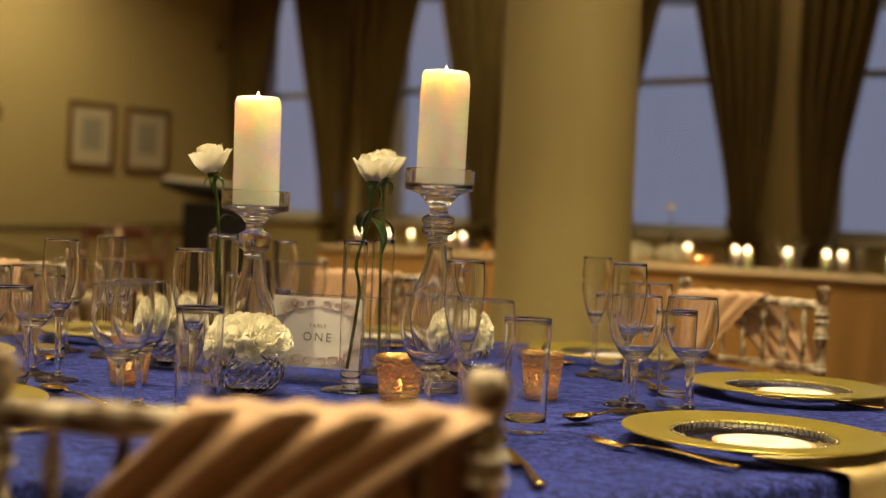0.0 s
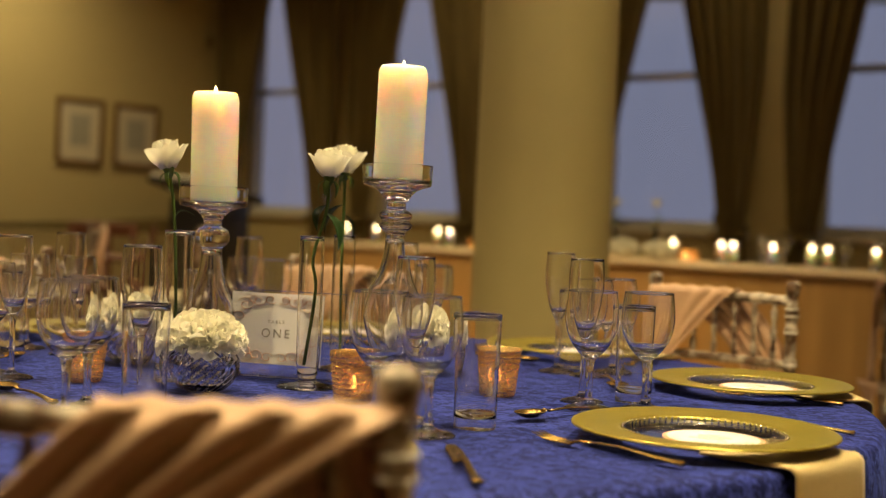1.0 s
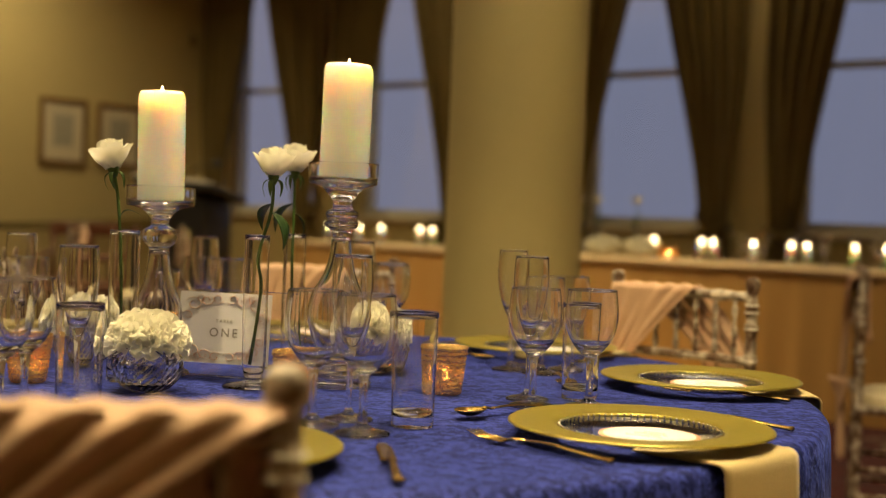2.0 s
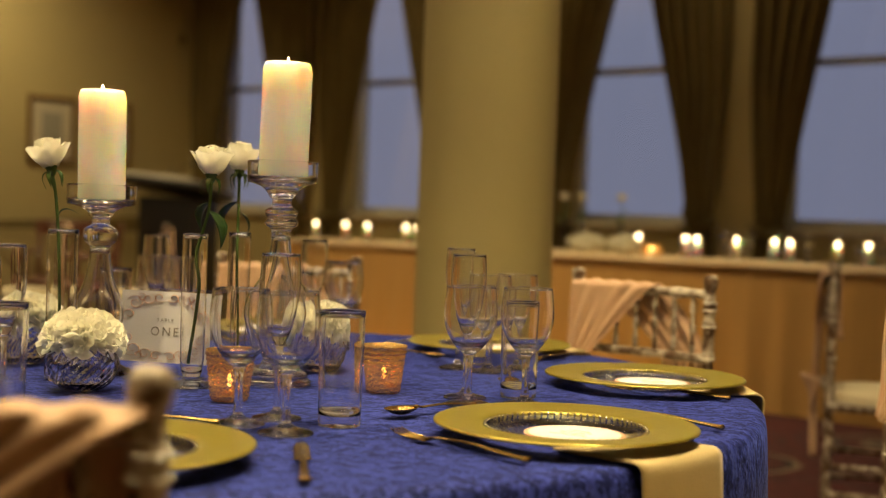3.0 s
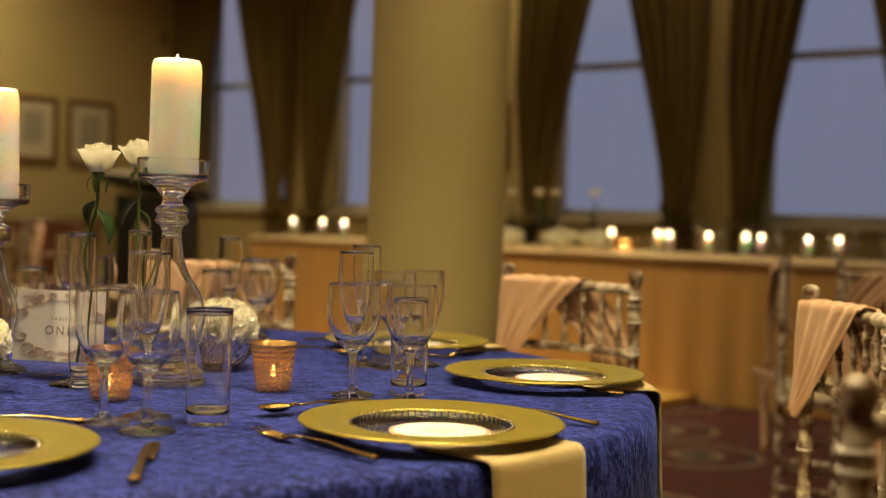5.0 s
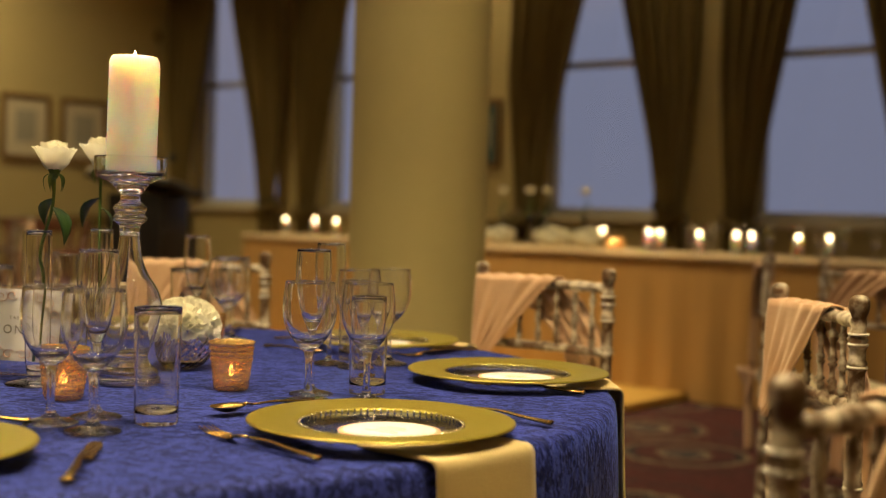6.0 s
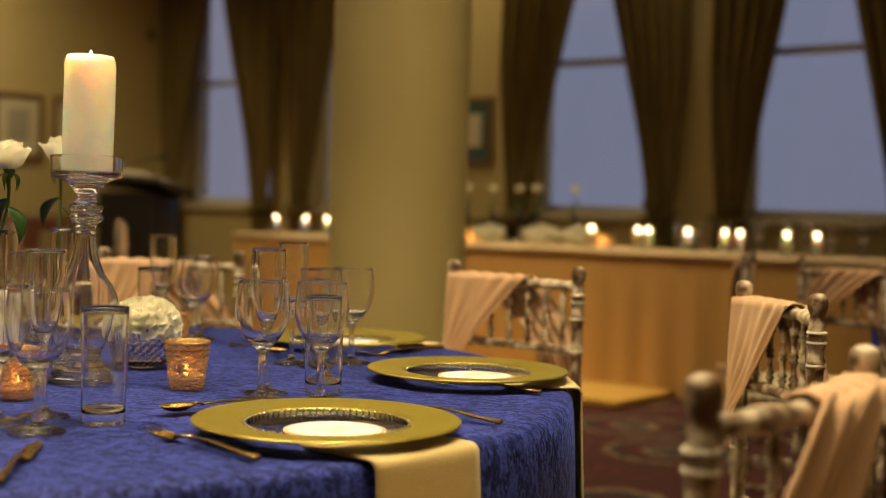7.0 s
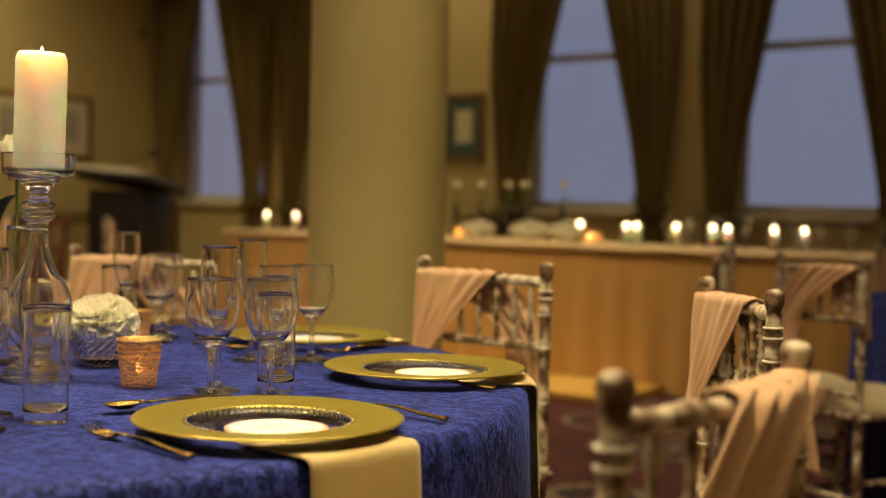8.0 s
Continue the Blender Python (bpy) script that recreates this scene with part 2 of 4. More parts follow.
M_SASHBAR = mat("white_window_paint", (0.75, 0.75, 0.75), 0.4, vary=0.05, scale=30)
M_PANE = glass("window_glass")
M_DUSK = glow("dusk_distance", (0.50, 0.545, 0.80), 0.31)
# Glow of the added downlights, which stay out of view.
M_LAMP = glow("added_lamp_glow", (1.0, 0.80, 0.46), 20)
# Glow of the unseen bowls added above the table.
M_GLINT = glow("added_bowl_glow", (1.0, 0.80, 0.49), 11)
M_BEAD = mat("silvered_bead", (0.9, 0.88, 0.84), 0.07, metal=1.0, vary=0.05, scale=400)
M_STEEL = mat("brushed_steel", (0.6, 0.58, 0.55), 0.3, metal=1.0, vary=0.1, scale=60)


# ---- mesh helpers ----
def link(name, bm, material, smooth=True):
    me = bpy.data.meshes.new(name)
    bm.normal_update()
    bm.to_mesh(me)
    bm.free()
    if smooth:
        for p in me.polygons:
            p.use_smooth = True
    me.materials.append(material)
    return new(name, me)


def part(name, bm, material, parent, label="", smooth=True):
    ob = link(name, bm, material, smooth)
    ob.parent = parent
    if label:
        ob["label"] = label
    return ob


def thing(name, label, category, group="", kind=""):
    return tagged(new(name), label, category, group, kind)


def lathe(profile, segs=40, bm=None, m=None, ripple=None):
    """Turn a list of (radius, height) about z; radius 0 closes on the axis."""
    bm = bm or bmesh.new()
    m = m or Matrix()
    rings = []
    for i, (r, z) in enumerate(profile):
        if r < 1e-6:
            rings.append([bm.verts.new(m @ Vector((0, 0, z)))])
        else:
            ring = []
            for k in range(segs):
                a = 2 * math.pi * k / segs
                rr = r * (1 + (ripple(i, k) if ripple else 0))
                ring.append(bm.verts.new(m @ Vector((rr * math.cos(a), rr * math.sin(a), z))))
            rings.append(ring)
    for a, b in zip(rings, rings[1:]):
        for k in range(segs):
            k2 = (k + 1) % segs
            if len(a) == 1 and len(b) == 1:
                continue
            if len(a) == 1:
                bm.faces.new((a[0], b[k2], b[k]))
            elif len(b) == 1:
                bm.faces.new((a[k], a[k2], b[0]))
            else:
                bm.faces.new((a[k], a[k2], b[k2], b[k]))
    bmesh.ops.recalc_face_normals(bm, faces=bm.faces[:])
    if bm.calc_volume(signed=True) < 0:
        bmesh.ops.reverse_faces(bm, faces=bm.faces[:])
    return bm


def smoothed(points, n=4):
    """More points along a profile by Catmull-Rom."""
    out = []
    p = [points[0], *points, points[-1]]
    for i in range(1, len(p) - 2):
        for k in range(n):
            t = k / n
            out.append(tuple(0.5 * (2 * p[i][j] + (p[i + 1][j] - p[i - 1][j]) * t + (2 * p[i - 1][j] - 5 * p[i][j] + 4 * p[i + 1][j] - p[i + 2][j]) * t * t
                                    + (3 * p[i][j] - p[i - 1][j] - 3 * p[i + 1][j] + p[i + 2][j]) * t ** 3) for j in range(len(points[0]))))
    out.append(tuple(points[-1]))
    return out


def box(size, at=(0, 0, 0), rot=None, bevel=0.0, bm=None):
    """A box with bevelled edges; `at` is its middle."""
    b = bmesh.new()
    bmesh.ops.create_cube(b, size=1)
    bmesh.ops.scale(b, vec=size, verts=b.verts)
    if bevel:
        bmesh.ops.bevel(b, geom=b.edges[:], offset=bevel, segments=2, affect="EDGES", profile=0.6)
    m = Matrix.Translation(at) @ (rot or Matrix())
    bmesh.ops.transform(b, matrix=m, verts=b.verts)
    if bm is None:
        return b
    me = bpy.data.meshes.new("tmp")
    b.to_mesh(me)
    b.free()
    bm.from_mesh(me)
    bpy.data.meshes.remove(me)
    return bm


def tube(points, radii, segs=8, bm=None, flat=1.0):
    """A rod along points, with a radius for each point."""
    bm = bm or bmesh.new()
    pts = [Vector(p) for p in points]
    if not isinstance(radii, (list, tuple)):
        radii = [radii] * len(pts)
    rings = []
    side = None
    for i, p in enumerate(pts):
        d = (pts[min(i + 1, len(pts) - 1)] - pts[max(i - 1, 0)]).normalized()
        if side is None:
            side = d.cross(Vector((0, 0, 1)) if abs(d.z) < 0.9 else Vector((1, 0, 0))).normalized()
        side = (side - d * side.dot(d)).normalized()
        up = d.cross(side)
        rings.append([bm.verts.new(p + (side * math.cos(a) + up * math.sin(a) * flat) * radii[i]) for a in (2 * math.pi * k / segs for k in range(segs))])
    for a, b in zip(rings, rings[1:]):
        for k in range(segs):
            bm.faces.new((a[k], a[(k + 1) % segs], b[(k + 1) % segs], b[k]))
    bm.faces.new(rings[0][::-1])
    bm.faces.new(rings[-1])
    bmesh.ops.recalc_face_normals(bm, faces=bm.faces[:])
    return bm


def sheet(f, nu, nv, bm=None, thick=0.0):
    """A curved sheet from f(u, v) with u and v from 0 to 1; with thick it gets a back."""
    bm = bm or bmesh.new()
    g = [[bm.verts.new(f(i / nu, j / nv)) for j in range(nv + 1)] for i in range(nu + 1)]
    faces = [bm.faces.new((g[i][j], g[i + 1][j], g[i + 1][j + 1], g[i][j + 1])) for i in range(nu) for j in range(nv)]
    if thick:
        bm.normal_update()
        bmesh.ops.solidify(bm, geom=faces, thickness=thick)
    return bm


def lamp(name, place, power, colour, radius):
    data = bpy.data.lights.new(name, "POINT")
    data.energy, data.color, data.shadow_soft_size = power, colour, radius
    ob = new(name, data)
    ob.location = place
    return ob


# ---- the room ----
floor = link("floor", box((22, 22, 0.1), (0, 5, -0.05)), M_CARPET, False)
tagged(floor, "burgundy patterned carpet with cream rings", "carpet", kind="structure")
ceiling = link("ceiling", box((22, 22, 0.12), (0, 5, CEIL + 0.06)), M_CEIL, False)
tagged(ceiling, "plain cream painted ceiling", "ceiling", kind="structure")

WINDOWS = [-5.24, -3.49, -1.09, 0.69, 2.46]
WHALF, SILL, HEAD, BAR, THICK = 0.62, 1.02, 3.25, 2.215, 0.34
S0, S1 = -6.2, 5.2
CUTS = [S0]
for c in WINDOWS:
    CUTS += [c - WHALF, c + WHALF]
CUTS.append(S1)


def hall_matrix(s, off, z=0.0):
    return Matrix.Translation(hall(s, off, z)) @ pose(0, 0, 0, 0, 0, HALLROT)


wall = bmesh.new()
for a, b in zip(CUTS[::2], CUTS[1::2]):
    box((b - a, THICK, CEIL), ((a + b) / 2, THICK / 2, CEIL / 2), bm=wall)
for c in WINDOWS:
    box((2 * WHALF, THICK, SILL), (c, THICK / 2, SILL / 2), bm=wall)
    box((2 * WHALF, THICK, CEIL - HEAD), (c, THICK / 2, (CEIL + HEAD) / 2), bm=wall)
wall_north = link("wall_north", wall, M_WALL, False)
wall_north.matrix_world = hall_matrix(0, WALLOFF)
tagged(wall_north, "beige painted wall with tall window openings", "wall", kind="structure")

ROOM = 13.0
for nm, size, at in (("wall_west", (0.25, ROOM + 0.4, CEIL), (S0 - 0.125, -ROOM / 2 + 0.2, CEIL / 2)), ("wall_east", (0.25, ROOM + 0.4, CEIL), (S1 + 0.125, -ROOM / 2 + 0.2, CEIL / 2)),
                     ("wall_south", (S1 - S0 + 0.5, 0.25, CEIL), ((S0 + S1) / 2, -ROOM - 0.125, CEIL / 2))):
    w = link(nm, box(size, at), M_WALL, False)
    w.matrix_world = hall_matrix(0, WALLOFF)
    tagged(w, "plain beige painted wall", "wall", kind="structure")

board = link("baseboard", box((S1 - S0, 0.02, 0.14), ((S0 + S1) / 2, -0.012, 0.07), bevel=0.004), M_TRIM, False)
board.matrix_world = hall_matrix(0, WALLOFF)
tagged(board, "cream painted skirting board", "baseboard", kind="structure")

backdrop = link("backdrop", box((40, 0.1, 14), (0, 6, 4)), M_DUSK, False)
backdrop.matrix_world = hall_matrix(0, WALLOFF)
tagged(backdrop, "pale blue dusk outside the windows", "sky", kind="structure")


def window(n, s):
    w = tagged(new("window_%d" % n), "tall white sash window with dusk light outside", "window", kind="structure")
    w.matrix_world = hall_matrix(s, WALLOFF)
    y = 0.2
    for x in (-1, 1):
        part("window_frame", box((0.06, 0.08, HEAD - SILL), (x * (WHALF - 0.03), y, (HEAD + SILL) / 2), bevel=0.006), M_SASHBAR, w)
    part("window_frame", box((2 * WHALF - 0.12, 0.08, 0.06), (0, y, HEAD - 0.03), bevel=0.006), M_SASHBAR, w)
    part("window_frame", box((2 * WHALF - 0.12, 0.08, 0.07), (0, y, SILL + 0.035), bevel=0.006), M_SASHBAR, w)
    part("meeting_rail", box((2 * WHALF - 0.12, 0.05, 0.055), (0, y, BAR), bevel=0.006), M_SASHBAR, w)
    part("window_sill", box((2 * WHALF + 0.2, 0.26, 0.05), (0, 0.06, SILL - 0.021), bevel=0.012), M_TRIM, w, "cream painted sill")
    for z0, z1 in ((SILL + 0.07, BAR - 0.043), (BAR + 0.043, HEAD - 0.06)):
        p = part("pane", box((2 * WHALF - 0.125, 0.006, z1 - z0), (0, y, (z0 + z1) / 2)), M_PANE, w, smooth=False)
        p.visible_shadow = False


def curtain(s, side, seed):
    """One curtain of a pair, drawn back to a tie at sill height. side -1: hangs at the opening's lower end of s."""
    rnd = random.Random(seed)
    c = thing("curtain", "olive-brown brocade curtain tied back beside the window", "curtain", "window curtains")
    c.matrix_world = hall_matrix(s, WALLOFF)
    top, tie = 3.35, 1.0
    ph = rnd.uniform(0, 6)

    def edges(z):
        outer = side * (WHALF + 0.17)
        if z > tie:
            k = (z - tie) / (top - tie)
            inner = side * (WHALF - 0.10 - (WHALF - 0.12) * (k ** 1.15))
            outer = side * (WHALF + 0.10 + 0.09 * min(1, 2.2 * k))
        else:
            k = min(1, (tie - z) / 0.5)
            inner = side * (WHALF - 0.10 - 0.04 * k)
            outer = side * (WHALF + 0.10 + 0.05 * k)
        return outer, inner

    def f(u, v):
        z = 0.03 + (top - 0.03) * v
        o, i = edges(z)
        k = max(0.25, min(1, abs(z - tie) / 1.3))
        y = -0.13 - 0.055 * k * math.sin(2 * math.pi * (5.5 * u) + ph + 0.6 * math.sin(3 * v + ph)) - 0.012 * math.sin(17 * u + 5 * v + ph)
        return Vector((o + (i - o) * u + 0.008 * math.sin(9 * v + 30 * u), y, z))
    part("drape", sheet(f, 54, 40, thick=0.006), M_CURTAIN, c)
    o, i = edges(tie)
    part("tieback", tube([(o, -0.06, tie + 0.05), (o, -0.19, tie + 0.02), ((o + i) / 2, -0.21, tie - 0.02), (i, -0.19, tie - 0.01), (i, -0.06, tie + 0.02)], 0.022, 8, flat=1.6), M_CURTAIN, c, "matching tieback band")


for n, s in enumerate(WINDOWS):
    window(n + 1, s)
    curtain(s, -1, 2 * n)
    curtain(s, 1, 2 * n + 1)

pelmet_ends = bmesh.new()
lathe(smoothed([(0, 0), (0.02, 0.01), (0.045, 0.06), (0.03, 0.10), (0.012, 0.13), (0, 0.135)], 3), 16, pelmet_ends)
finial = link("curtain_tassel", pelmet_ends, M_CURTAIN)
finial.matrix_world = hall_matrix(S0 + 0.1, WALLOFF - 0.22, 2.62)
tagged(finial, "dark brown hanging curtain tassel", "tassel")

col = tagged(new("column"), "round beige painted column", "column", kind="structure")
col.location = (0.186, 4.98, 0)
part("shaft", lathe([(0, 0.02), (0.232, 0.02), (0.232, 0.3), (0.230, 1.5), (0.228, 3.3), (0.228, 3.42), (0, 3.42)], 64), M_COL, col)
part("base", lathe(smoothed([(0, 0), (0.27, 0), (0.27, 0.1), (0.25, 0.13), (0.24, 0.16), (0, 0.16)], 2), 48), M_COL, col)
part("capital", lathe(smoothed([(0, 3.42), (0.25, 3.42), (0.27, 3.5), (0.31, 3.6), (0.31, CEIL), (0, CEIL)], 2), 48), M_COL, col)


# Invented fixture, unseen overhead; its area lamp brightens what lies below.
def added_downlight(x, y, power, spread):
    d = thing("unseen_ceiling_light", "unseen warm ceiling light, added to brighten the room", "ceiling light", "ceiling lights")
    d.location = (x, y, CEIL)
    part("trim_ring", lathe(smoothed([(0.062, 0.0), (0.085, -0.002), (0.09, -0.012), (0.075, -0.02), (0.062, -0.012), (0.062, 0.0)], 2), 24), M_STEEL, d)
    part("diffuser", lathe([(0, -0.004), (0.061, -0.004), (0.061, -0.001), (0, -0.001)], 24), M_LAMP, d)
    data = bpy.data.lights.new("unseen_ceiling_light", "AREA")
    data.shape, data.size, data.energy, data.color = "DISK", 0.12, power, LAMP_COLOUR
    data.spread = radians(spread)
    ob = new("unseen_ceiling_light", data)
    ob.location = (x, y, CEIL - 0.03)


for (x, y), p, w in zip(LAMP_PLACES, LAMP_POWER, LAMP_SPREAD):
    added_downlight(x, y, p, w)


# Added glowing bowl, out of view, so glasses and plates catch larger highlights.
def glint_light():
    d = thing("unseen_glint_light", "unseen glowing ceiling bowl, added for light and highlights", "ceiling light", "frosted ceiling lights")
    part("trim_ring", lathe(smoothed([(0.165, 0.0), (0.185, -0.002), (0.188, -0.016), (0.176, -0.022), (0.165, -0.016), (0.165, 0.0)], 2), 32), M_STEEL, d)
    part("bowl", lathe(smoothed([(0, -0.060), (0.08, -0.052), (0.14, -0.030), (0.163, -0.004), (0, -0.002)], 2), 32), M_GLINT, d, "glowing bowl of the added light")
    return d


glint0 = glint_light()
for k, (x, y) in enumerate(GLINT_LIGHTS):
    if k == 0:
        glint0.location = (x, y, CEIL)
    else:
        copy_thing(glint0, pose(x, y, CEIL))


# ---- pictures, lectern and side furniture ----
def picture(m, w, h, mount, inner, label):
    p = thing("framed_picture", label, "picture")
    p.matrix_world = m
    for x in (-1, 1):
        part("frame", box((0.045, 0.03, h), (x * (w / 2 - 0.0225), 0, 0), bevel=0.008), M_FRAME, p)
    for z in (-1, 1):
        part("frame", box((w - 0.092, 0.03, 0.045), (0, 0, z * (h / 2 - 0.0225)), bevel=0.008), M_FRAME, p)
    part("mount", box((w - 0.09, 0.006, h - 0.09), (0, 0.004, 0)), mount, p, smooth=False)
    part("print", box((w * 0.42, 0.004, h * 0.48), (0, -0.002, 0.01)), inner, p, smooth=False)


CORNER = hall(S0, WALLOFF)
for d0, d1 in ((1.39, 1.90), (0.755, 1.275)):
    at = CORNER + N * ((d0 + d1) / 2) + U * 0.02 + Vector((0, 0, 1.69))
    picture(Matrix.Translation(at) @ pose(0, 0, 0, 0, 0, HALLROT + 90), d1 - d0, 0.60, M_MOUNT, M_PRINT, "grey engraving with cream mount in brown frame")
picture(Matrix.Translation(hall(-2.26, WALLOFF - 0.02, 1.675)) @ pose(0, 0, 0, 0, 0, HALLROT), 0.40, 0.56, M_TEAL, M_MOUNT, "small picture in dark teal mount and gilt frame")


def wallplate():
    p = thing("wall_thermostat", "small dark wall fitting on the beige wall", "wall fitting")
    p.matrix_world = Matrix.Translation(CORNER + N * 2.62 + U * 0.015 + Vector((0, 0, 1.8))) @ pose(0, 0, 0, 0, 0, HALLROT + 90)
    part("body", box((0.09, 0.03, 0.12), bevel=0.008), M_FRAME, p)


wallplate()

lect = thing("lectern", "black lectern with a pale sloping top", "lectern")
lect.matrix_world = Matrix.Translation((-2.66, 9.9, 0)) @ pose(0, 0, 0, 0, 0, -12)
part("column_panel", box((0.46, 0.38, 1.06), (0.02, 0.02, 0.57), bevel=0.01), M_LECT, lect)
part("base", box((0.62, 0.5, 0.045), (0.02, 0.02, 0.0225), bevel=0.01), M_LECT, lect)
part("top", box((0.72, 0.5, 0.05), (0, 0, 1.165), pose(0, 0, 0, -10, 4, 0), bevel=0.008), M_LECT, lect)
part("reading_surface", box((0.6, 0.44, 0.035), (-0.05, -0.01, 1.212), pose(0, 0, 0, -10, 4, 0), bevel=0.006), M_LECTTOP, lect, "pale worn reading surface")
mic = thing("microphone", "thin black gooseneck microphone on the lectern", "microphone")
mic.matrix_world = Matrix.Translation((-2.66, 9.9, 0)) @ pose(0, 0, 0, 0, 0, -12)
part("gooseneck", tube([(-0.12, 0.05, 1.235), (-0.06, 0.03, 1.30), (0.1, 0.0, 1.345), (0.2, 0, 1.36)], 0.006, 8), M_BLACK, mic)
part("capsule", lathe(smoothed([(0, -0.04), (0.02, -0.03), (0.028, 0.0), (0.022, 0.03), (0, 0.04)], 3), 14, m=pose(0.23, 0, 1.37, 0, 70, 0)), M_BLACK, mic)


def wooden_chair(x, y, turn):
    c = thing("wooden_chair", "dark mahogany chair beside the wall", "chair")
    c.matrix_world = pose(x, y, 0, 0, 0, turn)
    for sx in (-1, 1):
        part("leg", tube([(sx * 0.22, -0.2, 0), (sx * 0.22, -0.2, 0.45)], [0.016, 0.024], 8), M_MAHOG, c)
        part("leg", tube([(sx * 0.21, 0.22, 0), (sx * 0.21, 0.2, 0.45), (sx * 0.22, 0.25, 0.88)], [0.018, 0.022, 0.016], 8), M_MAHOG, c)
        part("armrest", tube([(sx * 0.23, 0.22, 0.68), (sx * 0.25, 0.0, 0.67), (sx * 0.24, -0.18, 0.66)], [0.018, 0.02, 0.018], 8), M_MAHOG, c)
        part("arm_support", tube([(sx * 0.24, -0.16, 0.45), (sx * 0.24, -0.17, 0.66)], 0.016, 8), M_MAHOG, c)
    part("seat", box((0.48, 0.46, 0.06), (0, 0, 0.47), bevel=0.02), M_MAHOG, c)
    part("top_rail", box((0.5, 0.03, 0.1), (0, 0.25, 0.85), bevel=0.012), M_MAHOG, c)
    part("splat", box((0.14, 0.016, 0.32), (0, 0.235, 0.65), bevel=0.006), M_MAHOG, c)


wooden_chair(-2.95, 8.9, -70)
wooden_chair(-3.25, 9.3, 15)

# ---- head table on its low stage ----
stage = thing("stage", "low stage covered in golden yellow carpet", "stage")
stage.matrix_world = hall_matrix(0, 0)
part("platform", box((5.3, 1.9, 0.05), (-2.0, 0.35, 0.025), bevel=0.012), M_STAGE, stage)

HT_Z = 0.82
HS0, HS1 = -2.95, 2.6
head = thing("head_table", "long head table, legs hidden under its cloth", "table")
head.matrix_world = hall_matrix(0, 0)
part("tabletop", box((HS1 - HS0 - 0.04, 0.72, 0.03), ((HS0 + HS1) / 2, 0.38, HT_Z - 0.02), bevel=0.005), M_MAHOG, head)
for x in (HS0 + 0.2, (HS0 + HS1) / 2, HS1 - 0.2):
    for y in (0.1, 0.66):
        part("leg", tube([(x, y, 0.05 if x < 0.6 else 0.0), (x, y, HT_Z - 0.035)], 0.02, 8), M_STEEL, head)


def skirt():
    """Cloth over the long table: flat top, front and end falls with soft pleats."""
    bm = bmesh.new()
    path = [(HS0, 0.76), (HS0, 0.02), (HS1, 0.02), (HS1, 0.76)]
    pts, run = [], 0.0
    for (x0, y0), (x1, y1) in zip(path, path[1:]):
        d = math.hypot(x1 - x0, y1 - y0)
        n = max(6, int(d / 0.022))
        for k in range(n):
            t = k / n
            nx, ny = (y1 - y0) / d, -(x1 - x0) / d
            pts.append((x0 + (x1 - x0) * t, y0 + (y1 - y0) * t, nx, ny, run + d * t))
        run += d
    pts.append((*path[-1], 1, 0, run))
    grid = []
    for x, y, nx, ny, r in pts:
        row = []
        w = noise.noise(Vector((r * 2.3, 0, 0)))
        for j in range(13):
            v = j / 12
            z0 = 0.055 if x < 0.68 else 0.006
            z = HT_Z - (HT_Z - z0) * v
            amp = 0.003 + 0.018 * v
            out = amp * (math.sin(2 * math.pi * r / 0.21 + 2.2 * w) * (0.5 + 0.5 * noise.noise(Vector((r * 1.1, 3, 0)))) + 0.5 * w) + 0.025 * v
            out += 0.008 * (1 - v) if v > 0.02 else 0
            row.append(bm.verts.new((x - nx * -out, y + ny * out, z)))
        grid.append(row)
    for a, b in zip(grid, grid[1:]):
        for j in range(12):
            bm.faces.new((a[j], b[j], b[j + 1], a[j + 1]))
    bm.faces.new([g[0] for g in grid])
    bmesh.ops.recalc_face_normals(bm, faces=bm.faces[:])
    return bm


hcloth = link("tablecloth", skirt(), M_GOLDCLOTH)
hcloth.matrix_world = hall_matrix(0, 0)
tagged(hcloth, "floor-length golden satin tablecloth on the head table", "tablecloth")
runner = link("table_runner", sheet(lambda u, v: Vector((HS0 + 0.01 + (HS1 - HS0 - 0.02) * u, 0.008 + 0.70 * v if v > 0.03 else -0.006, HT_Z + 0.006 - (0.035 if v < 0.01 else 0) + 0.002 * math.sin(40 * u))), 120, 40, thick=0.003), M_RUNNER)
runner.matrix_world = hall_matrix(0, 0)
tagged(runner, "cream cloth overlay along the head table's top", "table runner")


# ---- chairs ----
def turned(r, z0, z1, rings, bead=1.28, n_end=0.8):
    """A bamboo-turned rod profile with raised bands at the given heights."""
    prof = [(0, z0), (r * n_end, z0)]
    for z in rings:
        prof += [(r, z - 0.012), (r * bead, z - 0.006), (r * 1.02, z - 0.002), (r * bead, z + 0.003), (r, z + 0.009)]
    prof += [(r * 0.95, z1), (0, z1)]
    return prof


CW, CD = 0.172, 0.19   # half the width between the posts, half the depth


